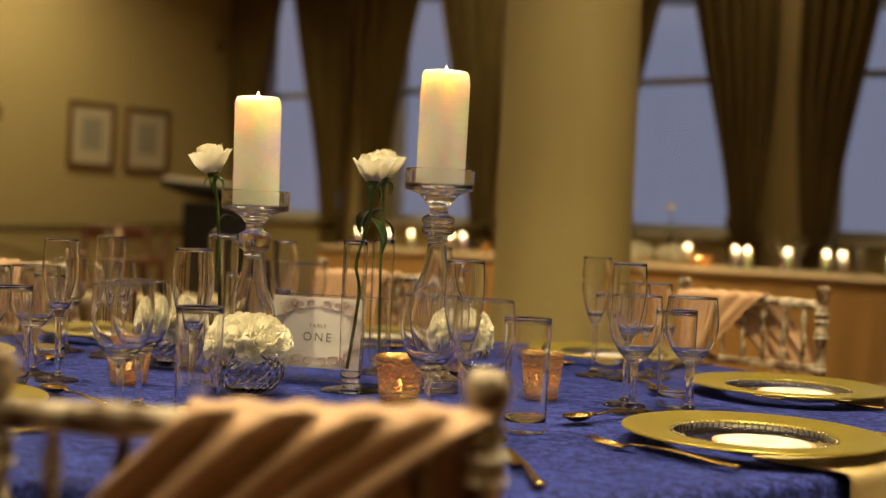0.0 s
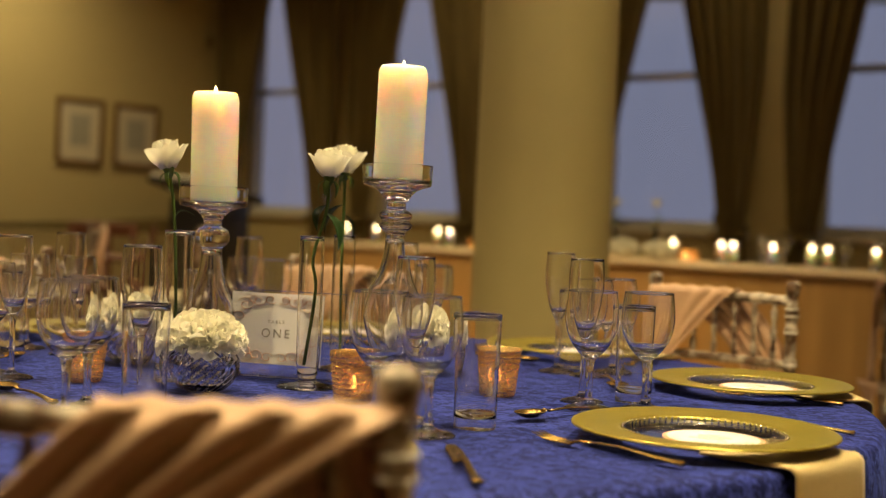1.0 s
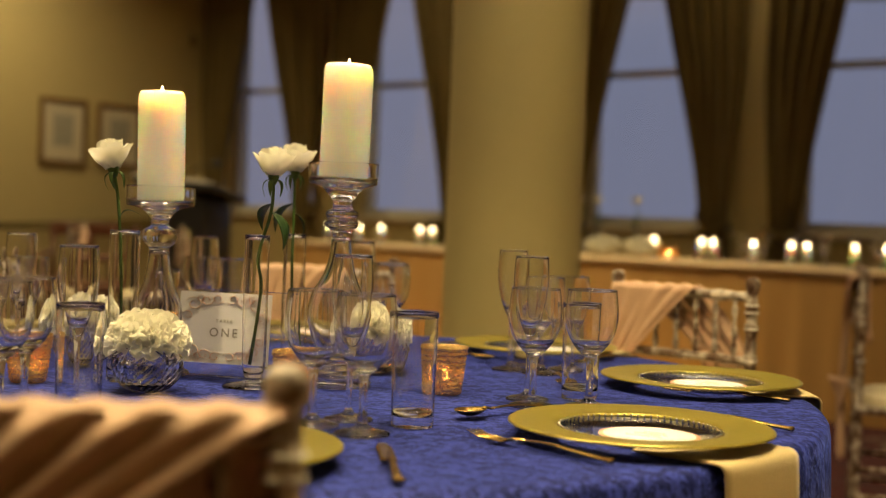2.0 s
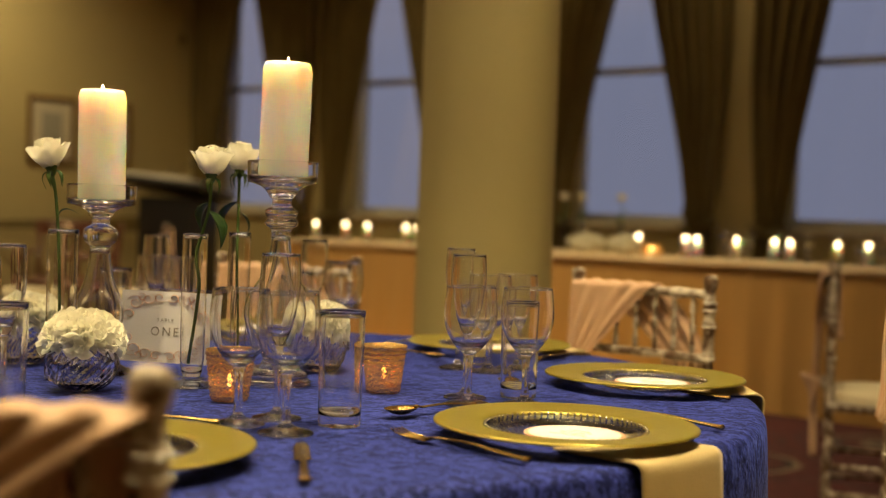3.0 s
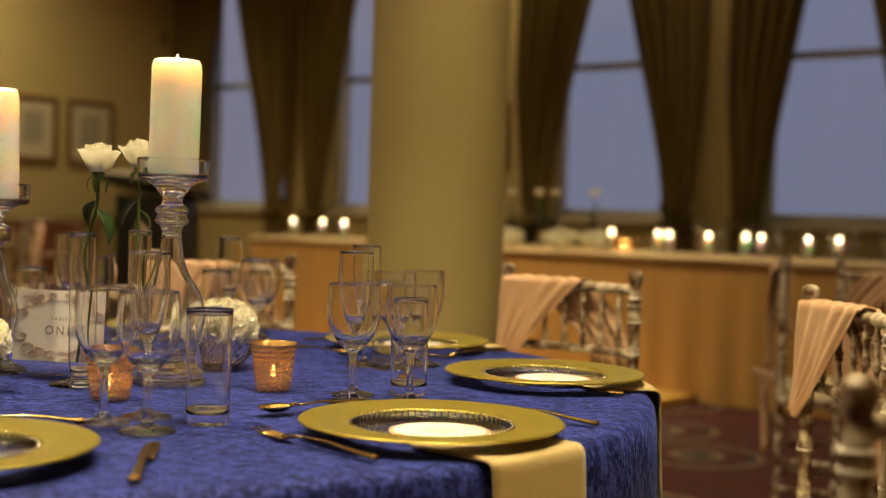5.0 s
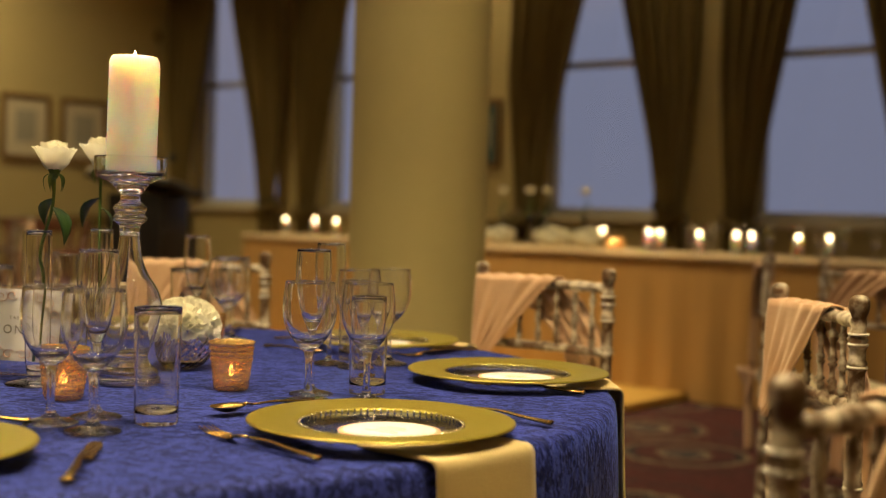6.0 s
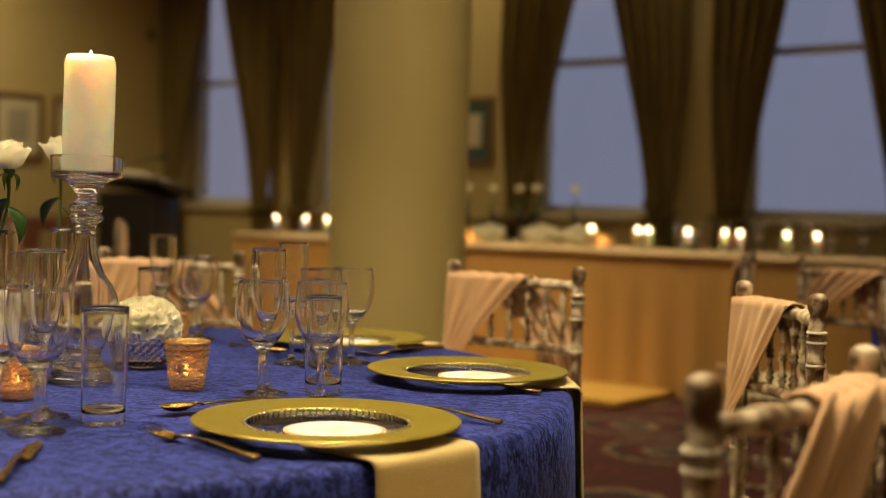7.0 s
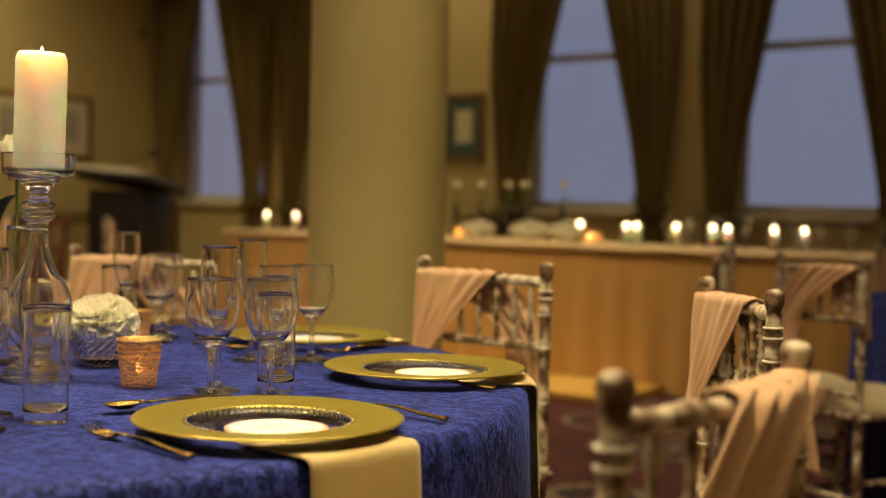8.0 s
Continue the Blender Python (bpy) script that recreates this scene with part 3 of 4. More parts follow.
def chiavari():
    c = thing("chiavari_chair", "limewashed turned wooden chair with ivory seat cushion", "chair", "banquet chairs")
    # the chair looks along -y; the back stands at +y
    for sx in (-1, 1):
        lean = Matrix.Translation((sx * CW, CD, 0))
        prof = turned(0.0125, 0.0, 0.858, [0.12, 0.30, 0.46, 0.60, 0.72, 0.79, 0.826])
        prof = prof[:-1] + smoothed([(0.0105, 0.862), (0.0125, 0.868), (0.0155, 0.876), (0.0162, 0.885), (0.0145, 0.894), (0.008, 0.899), (0, 0.900)], 3)
        post = part("back_post", lathe(prof, 20, m=lean), M_WOOD, c)
        for z in (0.46, 0.60, 0.72, 0.79, 0.826, 0.842):
            part("lime_band", lathe([(0.0130, z - 0.0056), (0.0162, z - 0.0052), (0.0166, z - 0.0036), (0.0162, z - 0.0020), (0.0130, z - 0.0016)], 20, m=lean), M_LIME, post, "pale lime-waxed band")
        part("front_leg", lathe(turned(0.0145, 0.0, 0.43, [0.10, 0.22, 0.34]), 14, m=Matrix.Translation((sx * (CW + 0.012), -CD, 0))), M_WOOD, c)
        for z in (0.16, 0.25):
            part("stretcher", tube([(sx * (CW + 0.012), -CD, z), (sx * (CW + 0.006), 0, z), (sx * CW, CD, z)], 0.009, 8), M_WOOD, c)
    for z in (0.20,):
        for y in (-CD, CD):
            part("stretcher", tube([(-CW, y, z), (0, y, z), (CW, y, z)], 0.009, 8), M_WOOD, c)

    def bowed(z, r, name):
        pts = [(x * CW, CD + 0.022 * (1 - x * x), z) for x in (k / 6 - 1 for k in range(13))]
        part(name, tube(pts, [r * (1.25 if k % 3 == 0 else 1) for k in range(13)], 12), M_WOOD, c)
    bowed(0.856, 0.0105, "top_rail")
    bowed(0.715, 0.0095, "middle_rail")
    bowed(0.500, 0.0100, "lower_rail")
    for k in range(6):
        x = (k - 2.5) / 3.4
        at = Matrix.Translation((x * CW, CD + 0.022 * (1 - x * x), 0))
        part("spindle", lathe(turned(0.0050, 0.715, 0.856, [0.742, 0.780, 0.824], 1.75), 12, m=at), M_WOOD, c)
    part("seat", box((2 * CW + 0.05, 2 * CD + 0.03, 0.024), (0, 0, 0.440), bevel=0.01), M_WOOD, c)
    part("cushion", lathe(smoothed([(0, 0.452), (0.19, 0.452), (0.203, 0.466), (0.198, 0.484), (0.16, 0.494), (0, 0.498)], 3), 36, m=Matrix.Diagonal((1.0, 1.02, 1, 1))), M_CUSHION, c, "ivory seat cushion")
    return c


def sash():
    """A blush cloth over the right half of the top rail, drawn down to the right post in front and to the left behind."""
    s = thing("chair_sash", "blush satin sash draped diagonally over a chair back", "sash", "chair sashes")

    def rail(x):
        return CD + 0.022 * (1 - x * x / (CW * CW))
    # the sitter's right hand is at -x (the chair looks along -y)

    def front(u, v):
        x0 = -CW - 0.004 + u * 0.205
        x1 = -CW - 0.012 + u * 0.020
        k = v ** 0.9
        x = x0 + (x1 - x0) * k
        z = 0.870 - 0.205 * v - 0.01 * u * v
        pl = 0.006 * math.sin(2 * math.pi * 5 * u + 0.5) * (0.35 + 0.65 * v) + 0.003 * math.sin(23 * u + 6 * v)
        return Vector((x, rail(max(-CW, min(CW, x))) - 0.0175 - 0.6 * pl - 0.006 * v, z))

    def over(u, v):
        x = -CW - 0.004 + u * 0.205
        a = math.pi * v
        return Vector((x, rail(max(-CW, min(CW, x))) - 0.0165 * math.cos(a), 0.866 + 0.008 * math.sin(a) + 0.002 * math.sin(2 * math.pi * 5 * u + 0.5)))

    def back(u, v):
        x0 = -CW - 0.004 + u * 0.205
        x1 = 0.035 + u * 0.13
        x = x0 + (x1 - x0) * math.sin(0.5 * math.pi * min(1, v / 0.6))
        z = 0.870 - 0.34 * v - 0.012 * math.sin(math.pi * u) * v
        pl = 0.008 * math.sin(2 * math.pi * 4.2 * u + 1.5) * (0.5 + 0.5 * v) + 0.003 * math.sin(19 * u + 5 * v)
        return Vector((x, rail(max(-CW, min(CW, x))) + 0.020 + pl + 0.012 * v, z))
    part("front_fall", sheet(front, 44, 16, thick=0.0025), M_SASH, s)
    part("fold_over", sheet(over, 44, 6, thick=0.0025), M_SASH, s)
    part("back_fall", sheet(back, 44, 22, thick=0.0025), M_SASH, s)
    bow = bmesh.new()
    for sgn in (-1, 1):
        sheet(lambda u, v: Vector((0.0 + sgn * 0.085 * math.sin(math.pi * u) * (0.6 + 0.4 * v), CD + 0.06 + 0.035 * math.cos(2 * math.pi * u) * v, 0.50 + 0.05 * (v - 0.5) * (1 + math.sin(math.pi * u)) - 0.03 * math.sin(math.pi * u))), 14, 8, bow, 0.003)
        sheet(lambda u, v: Vector((sgn * (0.012 + 0.035 * v) + 0.045 * (u - 0.5) * (0.5 + v), CD + 0.055 + 0.012 * math.sin(9 * u) - 0.01 * v, 0.50 - 0.24 * v)), 12, 12, bow, 0.003)
    part("bow", bow, M_SASH, s, "loosely tied bow with hanging ends")
    return s


chair0, sash0 = chiavari(), sash()


def seat_chair(x, y, facing, first=[True]):
    """facing: the degrees, from +x, towards which the sitter looks."""
    m = pose(x, y, 0, 0, 0, facing + 90) @ Matrix.Diagonal((1, 1, 1.008, 1))
    if first[0]:
        first[0] = False
        chair0.matrix_world, sash0.matrix_world = m, m
    else:
        copy_thing(chair0, m)
        copy_thing(sash0, m)


ANGLES = [-33, 10, 53, 98, 143, 188, 233, 281.5]
CHAIR_ANGLES = [-34.6, 14.0, 53, 98, 143, 188, 233, 278.7]
RADII = [1.36, 1.271, 1.205, 1.20, 1.22, 1.22, 1.22, 1.22]
TWIST = [3.6, 0, 6.5, 0, 0, 0, 0, 0]                 # how far each chair is turned from the table's centre
for a, r, w in zip(CHAIR_ANGLES, RADII, TWIST):
    f = a + 180 + w
    seat_chair(TC.x + r * math.cos(radians(a)) + CD * math.cos(radians(f)), TC.y + r * math.sin(radians(a)) + CD * math.sin(radians(f)), f)
# neighbouring table's chairs
OT = Vector((2.70, 5.20, 0))
for x, y, f in ((1.753, 4.785, 35), (1.55, 5.08, -8), (2.35, 6.42, -68), (2.9, 4.15, 95)):
    seat_chair(x, y, f)
for x, y, f in ((-2.35, 8.3, 200), (-2.9, 8.0, 190)):
    seat_chair(x, y, f)


# ---- round tables ----
def cloth_round(R, z, amp, seed):
    bm = bmesh.new()
    SEG = 256
    rings = [[bm.verts.new((0, 0, z))]]
    prof = [(0.2, z), (0.5, z), (0.75, z), (0.9, z), (0.965, z), (0.985, z - 0.001), (0.996, z - 0.005), (1.002, z - 0.012), (1.005, z - 0.03)] + [(1.006 + 0.02 * k / 14, z - 0.03 - (z - 0.04) * k / 14) for k in range(1, 15)]
    for i, (rr, zz) in enumerate(prof):
        ring = []
        for k in range(SEG):
            a = 2 * math.pi * k / SEG
            drop = max(0, (z - 0.02 - zz) / (z - 0.02))
            w = noise.noise(Vector((3 * math.cos(a) + seed, 3 * math.sin(a), 0.4 * drop)))
            f = amp * drop * (0.7 + w) * math.cos(18 * a + 3 * w) + amp * 0.4 * drop * w
            r = R * rr + f
            zr = zz + (0.0009 * noise.noise(Vector((6 * rr * math.cos(a), 6 * rr * math.sin(a), seed))) if zz > z - 0.004 else 0)
            ring.append(bm.verts.new((r * math.cos(a), r * math.sin(a), zr)))
        rings.append(ring)
    for k in range(SEG):
        bm.faces.new((rings[0][0], rings[1][k], rings[1][(k + 1) % SEG]))
    for a, b in zip(rings[1:], rings[2:]):
        for k in range(SEG):
            bm.faces.new((a[k], b[k], b[(k + 1) % SEG], a[(k + 1) % SEG]))
    bmesh.ops.recalc_face_normals(bm, faces=bm.faces[:])
    return bm


def round_table(x, y, seed, label):
    t = thing("round_table", "round banquet table hidden under its cloth", "table", "round tables")
    t.location = (x, y, 0)
    part("tabletop", lathe([(0, TZ - 0.03), (TR - 0.02, TZ - 0.03), (TR - 0.015, TZ - 0.008), (0, TZ - 0.008)], 64), M_MAHOG, t)
    for k in range(4):
        a = radians(45 + 90 * k)
        part("leg", tube([(0.55 * math.cos(a), 0.55 * math.sin(a), 0), (0.55 * math.cos(a), 0.55 * math.sin(a), TZ - 0.032)], 0.018, 8), M_STEEL, t)
    c = link("tablecloth", cloth_round(TR, TZ, 0.018, seed), M_VELVET)
    c.location = (x, y, 0)
    tagged(c, label, "tablecloth", "round tablecloths")


round_table(TC.x, TC.y, 1.0, "royal blue crushed velvet tablecloth falling to the floor")
round_table(OT.x, OT.y, 5.0, "royal blue velvet tablecloth on the neighbouring table")


# ---- table ware ----
def shell(prof, t, segs=36, floor_z=None):
    """A blown wall with a rolled rim: the outside profile and an inside t thinner; with floor_z it is closed below by solid glass up to that height."""
    fine = [prof[0]]
    for (r0, z0), (r1, z1) in zip(prof, prof[1:]):
        n = max(1, math.ceil(math.hypot(z1 - z0, r1 - r0) / 0.008))
        fine += [(r0 + (r1 - r0) * k / n, z0 + (z1 - z0) * k / n) for k in range(1, n + 1)]
    r, z = fine[-1]
    q = t / 2
    rim = [(r - q + 1.15 * q * math.cos(a), z + 1.15 * q * math.sin(a)) for a in (math.pi * (k / 6) for k in range(7))]
    if floor_z is None:
        inn = [(max(0.0, r - t), z) for r, z in reversed(fine)]
        return lathe([*fine, *rim, *inn, prof[0]], segs)
    inn = [(max(0.0, r - t), z) for r, z in reversed(fine) if z > floor_z + 0.35 * max(0.0, 0.020 - r) + 0.004]
    w = inn[-1][0]
    return lathe([(0, prof[0][1]), *fine, *rim, *inn, *smoothed([inn[-1], (0.72 * w, floor_z + 0.0022), (0.38 * w, floor_z + 0.0005), (0, floor_z)], 3)[1:]], segs)


def wine_glass():
    g = thing("wine_glass", "clear empty wine glass with a short stem", "wine glass", "wine glasses")
    part("foot", lathe(smoothed([(0.0, 0.0), (0.031, 0.0), (0.0345, 0.0016), (0.031, 0.0042), (0.013, 0.0085), (0.0062, 0.014), (0.0, 0.014)], 3), 40), M_GLASS, g)
    part("stem", lathe(smoothed([(0.0, 0.0142), (0.0060, 0.0142), (0.0050, 0.03), (0.0050, 0.052), (0.0062, 0.066), (0.0088, 0.0745)], 4) + [(0, 0.0745)], 24), M_GLASS, g, "solid glass stem")
    part("bowl", shell(smoothed([(0.0089, 0.0748), (0.0170, 0.0815), (0.0270, 0.094), (0.0350, 0.110), (0.0388, 0.128), (0.0385, 0.146), (0.0368, 0.162), (0.0358, 0.1715)], 4), 0.0016, 44, 0.0865), M_GLASS, g, "round bowl on a thick glass base")
    return g


def flute_glass():
    g = thing("champagne_flute", "tall clear empty champagne flute", "flute glass", "champagne flutes")
    part("foot", lathe(smoothed([(0.0, 0.0), (0.029, 0.0), (0.0325, 0.0016), (0.029, 0.0042), (0.011, 0.0085), (0.0050, 0.014), (0.0, 0.014)], 3), 36), M_GLASS, g)
    part("stem", lathe(smoothed([(0.0, 0.0142), (0.0048, 0.0142), (0.0041, 0.035), (0.0042, 0.072), (0.0055, 0.090), (0.0072, 0.0975)], 4) + [(0, 0.0975)], 20), M_GLASS, g, "solid glass stem")
    part("bowl", shell(smoothed([(0.0073, 0.0978), (0.0125, 0.108), (0.0185, 0.124), (0.0242, 0.148), (0.0268, 0.172), (0.0262, 0.196), (0.0250, 0.2155)], 4), 0.0016, 40, 0.110), M_GLASS, g, "slim bowl on a thick glass base")
    return g


def tumbler():
    g = thing("water_tumbler", "straight clear water tumbler", "tumbler", "water tumblers")
    part("base", lathe(smoothed([(0, 0), (0.0245, 0.0), (0.0268, 0.0018), (0.0274, 0.006), (0.0276, 0.0140), (0.0255, 0.0152), (0.012, 0.0138), (0, 0.0134)], 2), 40), M_GLASS, g, "thick solid glass base")
    part("wall", shell([(0.0277, 0.0156), (0.0280, 0.05), (0.0289, 0.10), (0.0299, 0.1465)], 0.0018, 44), M_GLASS, g, "straight thin wall")
    return g


def charger():
    c = thing("charger_plate", "glass charger plate with a wide olive-gold rim", "plate", "charger plates")
    rim = smoothed([(r, 0.8 * z) for r, z in ((0.104, 0.0165), (0.110, 0.020), (0.135, 0.0225), (0.160, 0.0245), (0.1645, 0.0235), (0.1655, 0.0215), (0.162, 0.0195), (0.135, 0.0170), (0.110, 0.0145), (0.104, 0.0130))], 3)
    part("rim", lathe(rim + [rim[0]], 96), M_GOLDRIM, c, "olive-gold glazed rim")
    part("well", lathe([(0, 0.0015), (0.070, 0.0015), (0.090, 0.004), (0.1035, 0.0104), (0.1035, 0.0130), (0.088, 0.0072), (0.070, 0.0052), (0, 0.0052)], 72), M_THIN, c, "clear glass centre")
    beads = bmesh.new()
    for k in range(72):
        a = 2 * math.pi * k / 72
        bmesh.ops.create_icosphere(beads, subdivisions=1, radius=0.0021, matrix=Matrix.Translation((0.1010 * math.cos(a), 0.1010 * math.sin(a), 0.0135)))
    part("beading", beads, M_BEAD, c, "ring of tiny silvered beads")
    return c


def menu_disc():
    c = thing("menu_card", "round ivory menu card with a coral border", "card", "menu cards")
    part("border", lathe([(0, 0), (0.063, 0), (0.063, 0.0008), (0, 0.0008)], 48), M_CORAL, c, "coral printed border")
    face = part("face", lathe([(0, 0.001), (0.0575, 0.001), (0.0575, 0.0016), (0, 0.0016)], 48), M_CARD, c)
    for k, w in enumerate((0.05, 0.034, 0.044, 0.028)):
        part("print_line", box((w, 0.0028, 0.0003), (0, 0.018 - 0.011 * k, 0.0018)), M_CORAL, face, "unreadable printed line", smooth=False)
    return c


def napkin():
    """A folded napkin from under the plate over the table's edge; +x points outwards."""
    def f(u, v):
        y = -0.090 + 0.172 * u
        e = math.sqrt(TR * TR - y * y) + 0.006
        if v < 0.5:
            return Vector((0.785 + (e - 0.785) * (v / 0.5), y, TZ + 0.0024 + 0.0004 * math.sin(30 * v + 9 * u)))
        k = (v - 0.5) / 0.5
        a = min(1, k * 9) * math.pi / 2
        return Vector((e + 0.009 * math.sin(a) + 0.012 * k, y * (1 + 0.02 * k) + 0.004 * math.sin(5 * k), TZ + 0.0024 - 0.009 * (1 - math.cos(a)) - 0.27 * max(0, k - 0.11) / 0.89))
    n = link("napkin", sheet(f, 14, 60, thick=0.003), M_NAPKIN)
    return tagged(n, "champagne-coloured napkin hanging over the table edge", "napkin", "napkins")


def cutlery(kind):
    """Lies along +x, its working end at -x."""
    c = thing(kind, "gold %s with a patterned handle" % kind, kind, "gold cutlery")
    L = {"fork": 0.215, "knife": 0.215, "dessert_spoon": 0.17}[kind]
    hz = 0.006
    handle = [(-0.02, 0, hz + 0.004), (0.02, 0, hz + 0.005), (0.06, 0, hz + 0.002), (L / 2 - 0.01, 0, hz), (L / 2, 0, hz)]
    part("handle", tube(smoothed(handle, 3), [0.0030 + 0.0045 * (k / 12) ** 1.5 for k in range(13)], 10, flat=0.5), M_GOLD, c)
    if kind == "dessert_spoon":
        def bowl(u, v):
            a = 2 * math.pi * u
            r = v
            return Vector((-L / 2 + 0.027 + 0.028 * r * math.cos(a), 0.0175 * r * math.sin(a), 0.003 + 0.009 * r * r))
        part("bowl", sheet(bowl, 28, 8, thick=0.0012), M_GOLD, c)
        part("neck", tube([(-L / 2 + 0.052, 0, 0.011), (-0.03, 0, 0.013), (-0.018, 0, 0.010)], [0.004, 0.0028, 0.003], 8, flat=0.6), M_GOLD, c)
    elif kind == "fork":
        part("neck", tube([(-L / 2 + 0.05, 0, 0.004), (-0.04, 0, 0.009), (-0.018, 0, 0.010)], [0.006, 0.003, 0.003], 8, flat=0.5), M_GOLD, c)
        fork_head = part("head", box((0.022, 0.022, 0.002), (-L / 2 + 0.048, 0, 0.005), bevel=0.0008), M_GOLD, c)
        for k in range(4):
            y = (k - 1.5) * 0.0062
            part("tine", tube([(-L / 2 + 0.04, y, 0.005), (-L / 2 + 0.018, y, 0.006), (-L / 2, y, 0.011)], [0.0017, 0.0015, 0.0009], 6), M_GOLD, fork_head)
    else:
        def blade(u, v):
            return Vector((-L / 2 + 0.1 * u, (-0.009 + 0.018 * v) * math.sqrt(min(1, 0.25 + 3 * u)), 0.005))
        part("blade", sheet(blade, 16, 4, thick=0.0018), M_GOLD, c)
    return c


def place_all(make, poses):
    ob = make()
    for k, m in enumerate(poses):
        if k == 0:
            ob.matrix_world = m
        else:
            copy_thing(ob, m)
    return ob


def setting(a, r, t, z=TZ + 0.001, turn=0.0):
    """A pose at seat angle a: r metres from the table's centre, t to the side, x axis outwards."""
    q = radians(a)
    return pose(TC.x + r * math.cos(q) - t * math.sin(q), TC.y + r * math.sin(q) + t * math.cos(q), z, 0, 0, a + turn)


rng = random.Random(7)


def jit(v):
    return rng.uniform(-v, v)


SEATS = [-34.2, 11.2, 54.5] + ANGLES[3:-1] + [280.2]
PLATE_R = [0.739, 0.733, 0.715, 0.722, 0.722, 0.722, 0.722, 0.738]
SIDE = [0.012, 0.036, 0.090, 0.03, 0.06, 0.03, 0.03, 0.018]   # how far each guest's glasses stand to the side
place_all(charger, [setting(a, r, 0, TZ + 0.0025) for a, r in zip(SEATS, PLATE_R)])
place_all(menu_disc, [setting(a, r + 0.014, 0.0, TZ + 0.0080, 200 + jit(30)) for a, r in zip(SEATS, PLATE_R)])
place_all(napkin, [setting(a, 0, 0, 0, jit(1)) for a in [-33] + SEATS[1:]])
place_all(flute_glass, [setting(a, 0.432 + jit(0.006), 0.144 + d + jit(0.004)) for a, d in zip(SEATS, SIDE)])
wines = []
for a, d in zip(SEATS, SIDE):
    wines += [setting(a, 0.482 + jit(0.005), 0.100 + d + jit(0.003)), setting(a, 0.540 + jit(0.004), 0.163 + d + jit(0.003))]
place_all(wine_glass, wines)
place_all(tumbler, [setting(a, 0.472 + jit(0.006), 0.226 + d + jit(0.003)) for a, d in zip(SEATS, SIDE)])
place_all(lambda: cutlery("dessert_spoon"), [setting(a, 0.503, 0.010, TZ + 0.001, 90 + jit(4)) for a in SEATS])
place_all(lambda: cutlery("fork"), [setting(a, 0.712 + 0.03 * (k == 1), -0.100 if k == 1 else -0.172, TZ + 0.001, -32 if k == 1 else jit(4)) for k, a in enumerate(SEATS)])
place_all(lambda: cutlery("knife"), [setting(a, 0.730, 0.215, TZ + 0.001, jit(4) + (7 if k == 7 else 0)) for k, a in enumerate(SEATS)])


# ---- centrepiece ----
def votive(hobnail=True):
    v = thing("votive_holder", "gold mercury-glass votive with %s, tealight lit" % ("hobnail bumps" if hobnail else "ribbed rim"), "votive", "gold votives")
    N_ROW = 9
    steps = [j / 26 for j in range(27)]
    outer = [(0, 0), (0.024, 0.0), (0.0262, 0.002)]
    for q in steps:
        r = 0.0266 + 0.0074 * q
        if not hobnail and q > 0.62:
            r += 0.0009 * math.sin(2 * math.pi * (q - 0.62) / 0.127)
        outer.append((r, 0.004 + 0.064 * q))
    outer += [(0.0350, 0.0705), (0.0349, 0.073), (0.0336, 0.073), (0.0326, 0.066), (0.0255, 0.012), (0.024, 0.007), (0, 0.007)]

    def bumps(i, k):
        """Rows of round bumps, each row set half a bump aside."""
        if not hobnail or not 3 <= i < 30:
            return 0
        row = (i - 3) / 27 * N_ROW
        return 0.055 * max(0, math.sin(math.pi * (row % 1))) * abs(math.cos(math.pi * (k / 4 + 0.5 * (int(row) % 2)))) ** 0.7
    part("cup", lathe(outer, 88, ripple=bumps), M_MERC, v)
    tea = part("tealight", lathe([(0, 0.0075), (0.0190, 0.0075), (0.0190, 0.0205), (0.0180, 0.0205), (0.017, 0.018), (0, 0.018)], 24), M_WAX, v)
    part("flame", lathe(smoothed([(0, 0.020), (0.0035, 0.023), (0.0048, 0.028), (0.0028, 0.035), (0, 0.041)], 3), 10), M_FLAME, tea, "small warm flame")
    return v


VOTIVES = [(0.099, 2.390), (-0.325, 2.435), (-0.25, 2.95)]
RIBBED = [(0.290, 2.557), (0.10, 3.02)]
place_all(votive, [pose(x, y, TZ + 0.001, 0, 0, 40 * k) for k, (x, y) in enumerate(VOTIVES)])
place_all(lambda: votive(False), [pose(x, y, TZ + 0.001, 0, 0, 40 * k) for k, (x, y) in enumerate(RIBBED)])
for x, y in VOTIVES + RIBBED:
    lamp("votive_flame", (x, y, TZ + 0.030), 0.32, (1.0, 0.70, 0.36), 0.006)


def petal(bm, m, length, width, cup, curl, ruffle=0.0, ph=0.0, n=6, bulge=0.0):
    """A cupped petal rising along z from the origin, its inside towards -y."""
    def f(u, v):
        s = (u - 0.5) * 2
        w = width * (math.sin(math.pi * min(1, 0.18 + 0.62 * v)) ** 0.8) * 0.5
        x = s * w
        y = -cup * s * s * w + curl * v ** 3 + bulge * math.sin(math.pi * v) + ruffle * math.sin(7 * s + ph) * v * v
        z = length * v * (1 - 0.10 * s * s * v) + ruffle * 0.8 * math.cos(9 * s + ph) * v
        return m @ Vector((x, y, z))
    sheet(f, n, n, bm)


def fan_petal(bm, m, length, width, ruffle, ph):
    """A carnation petal: a fan with a frilled end."""
    def f(u, v):
        s = (u - 0.5) * 2
        w = width * 0.5 * (0.25 + 0.75 * v ** 0.7)
        fr = ruffle * v * v
        return m @ Vector((s * w, 0.004 * v * v + fr * math.sin(6.5 * s + ph), length * v * (1 - 0.22 * s * s) + 0.5 * fr * math.cos(11 * s + 2 * ph)))
    sheet(f, 9, 4, bm)


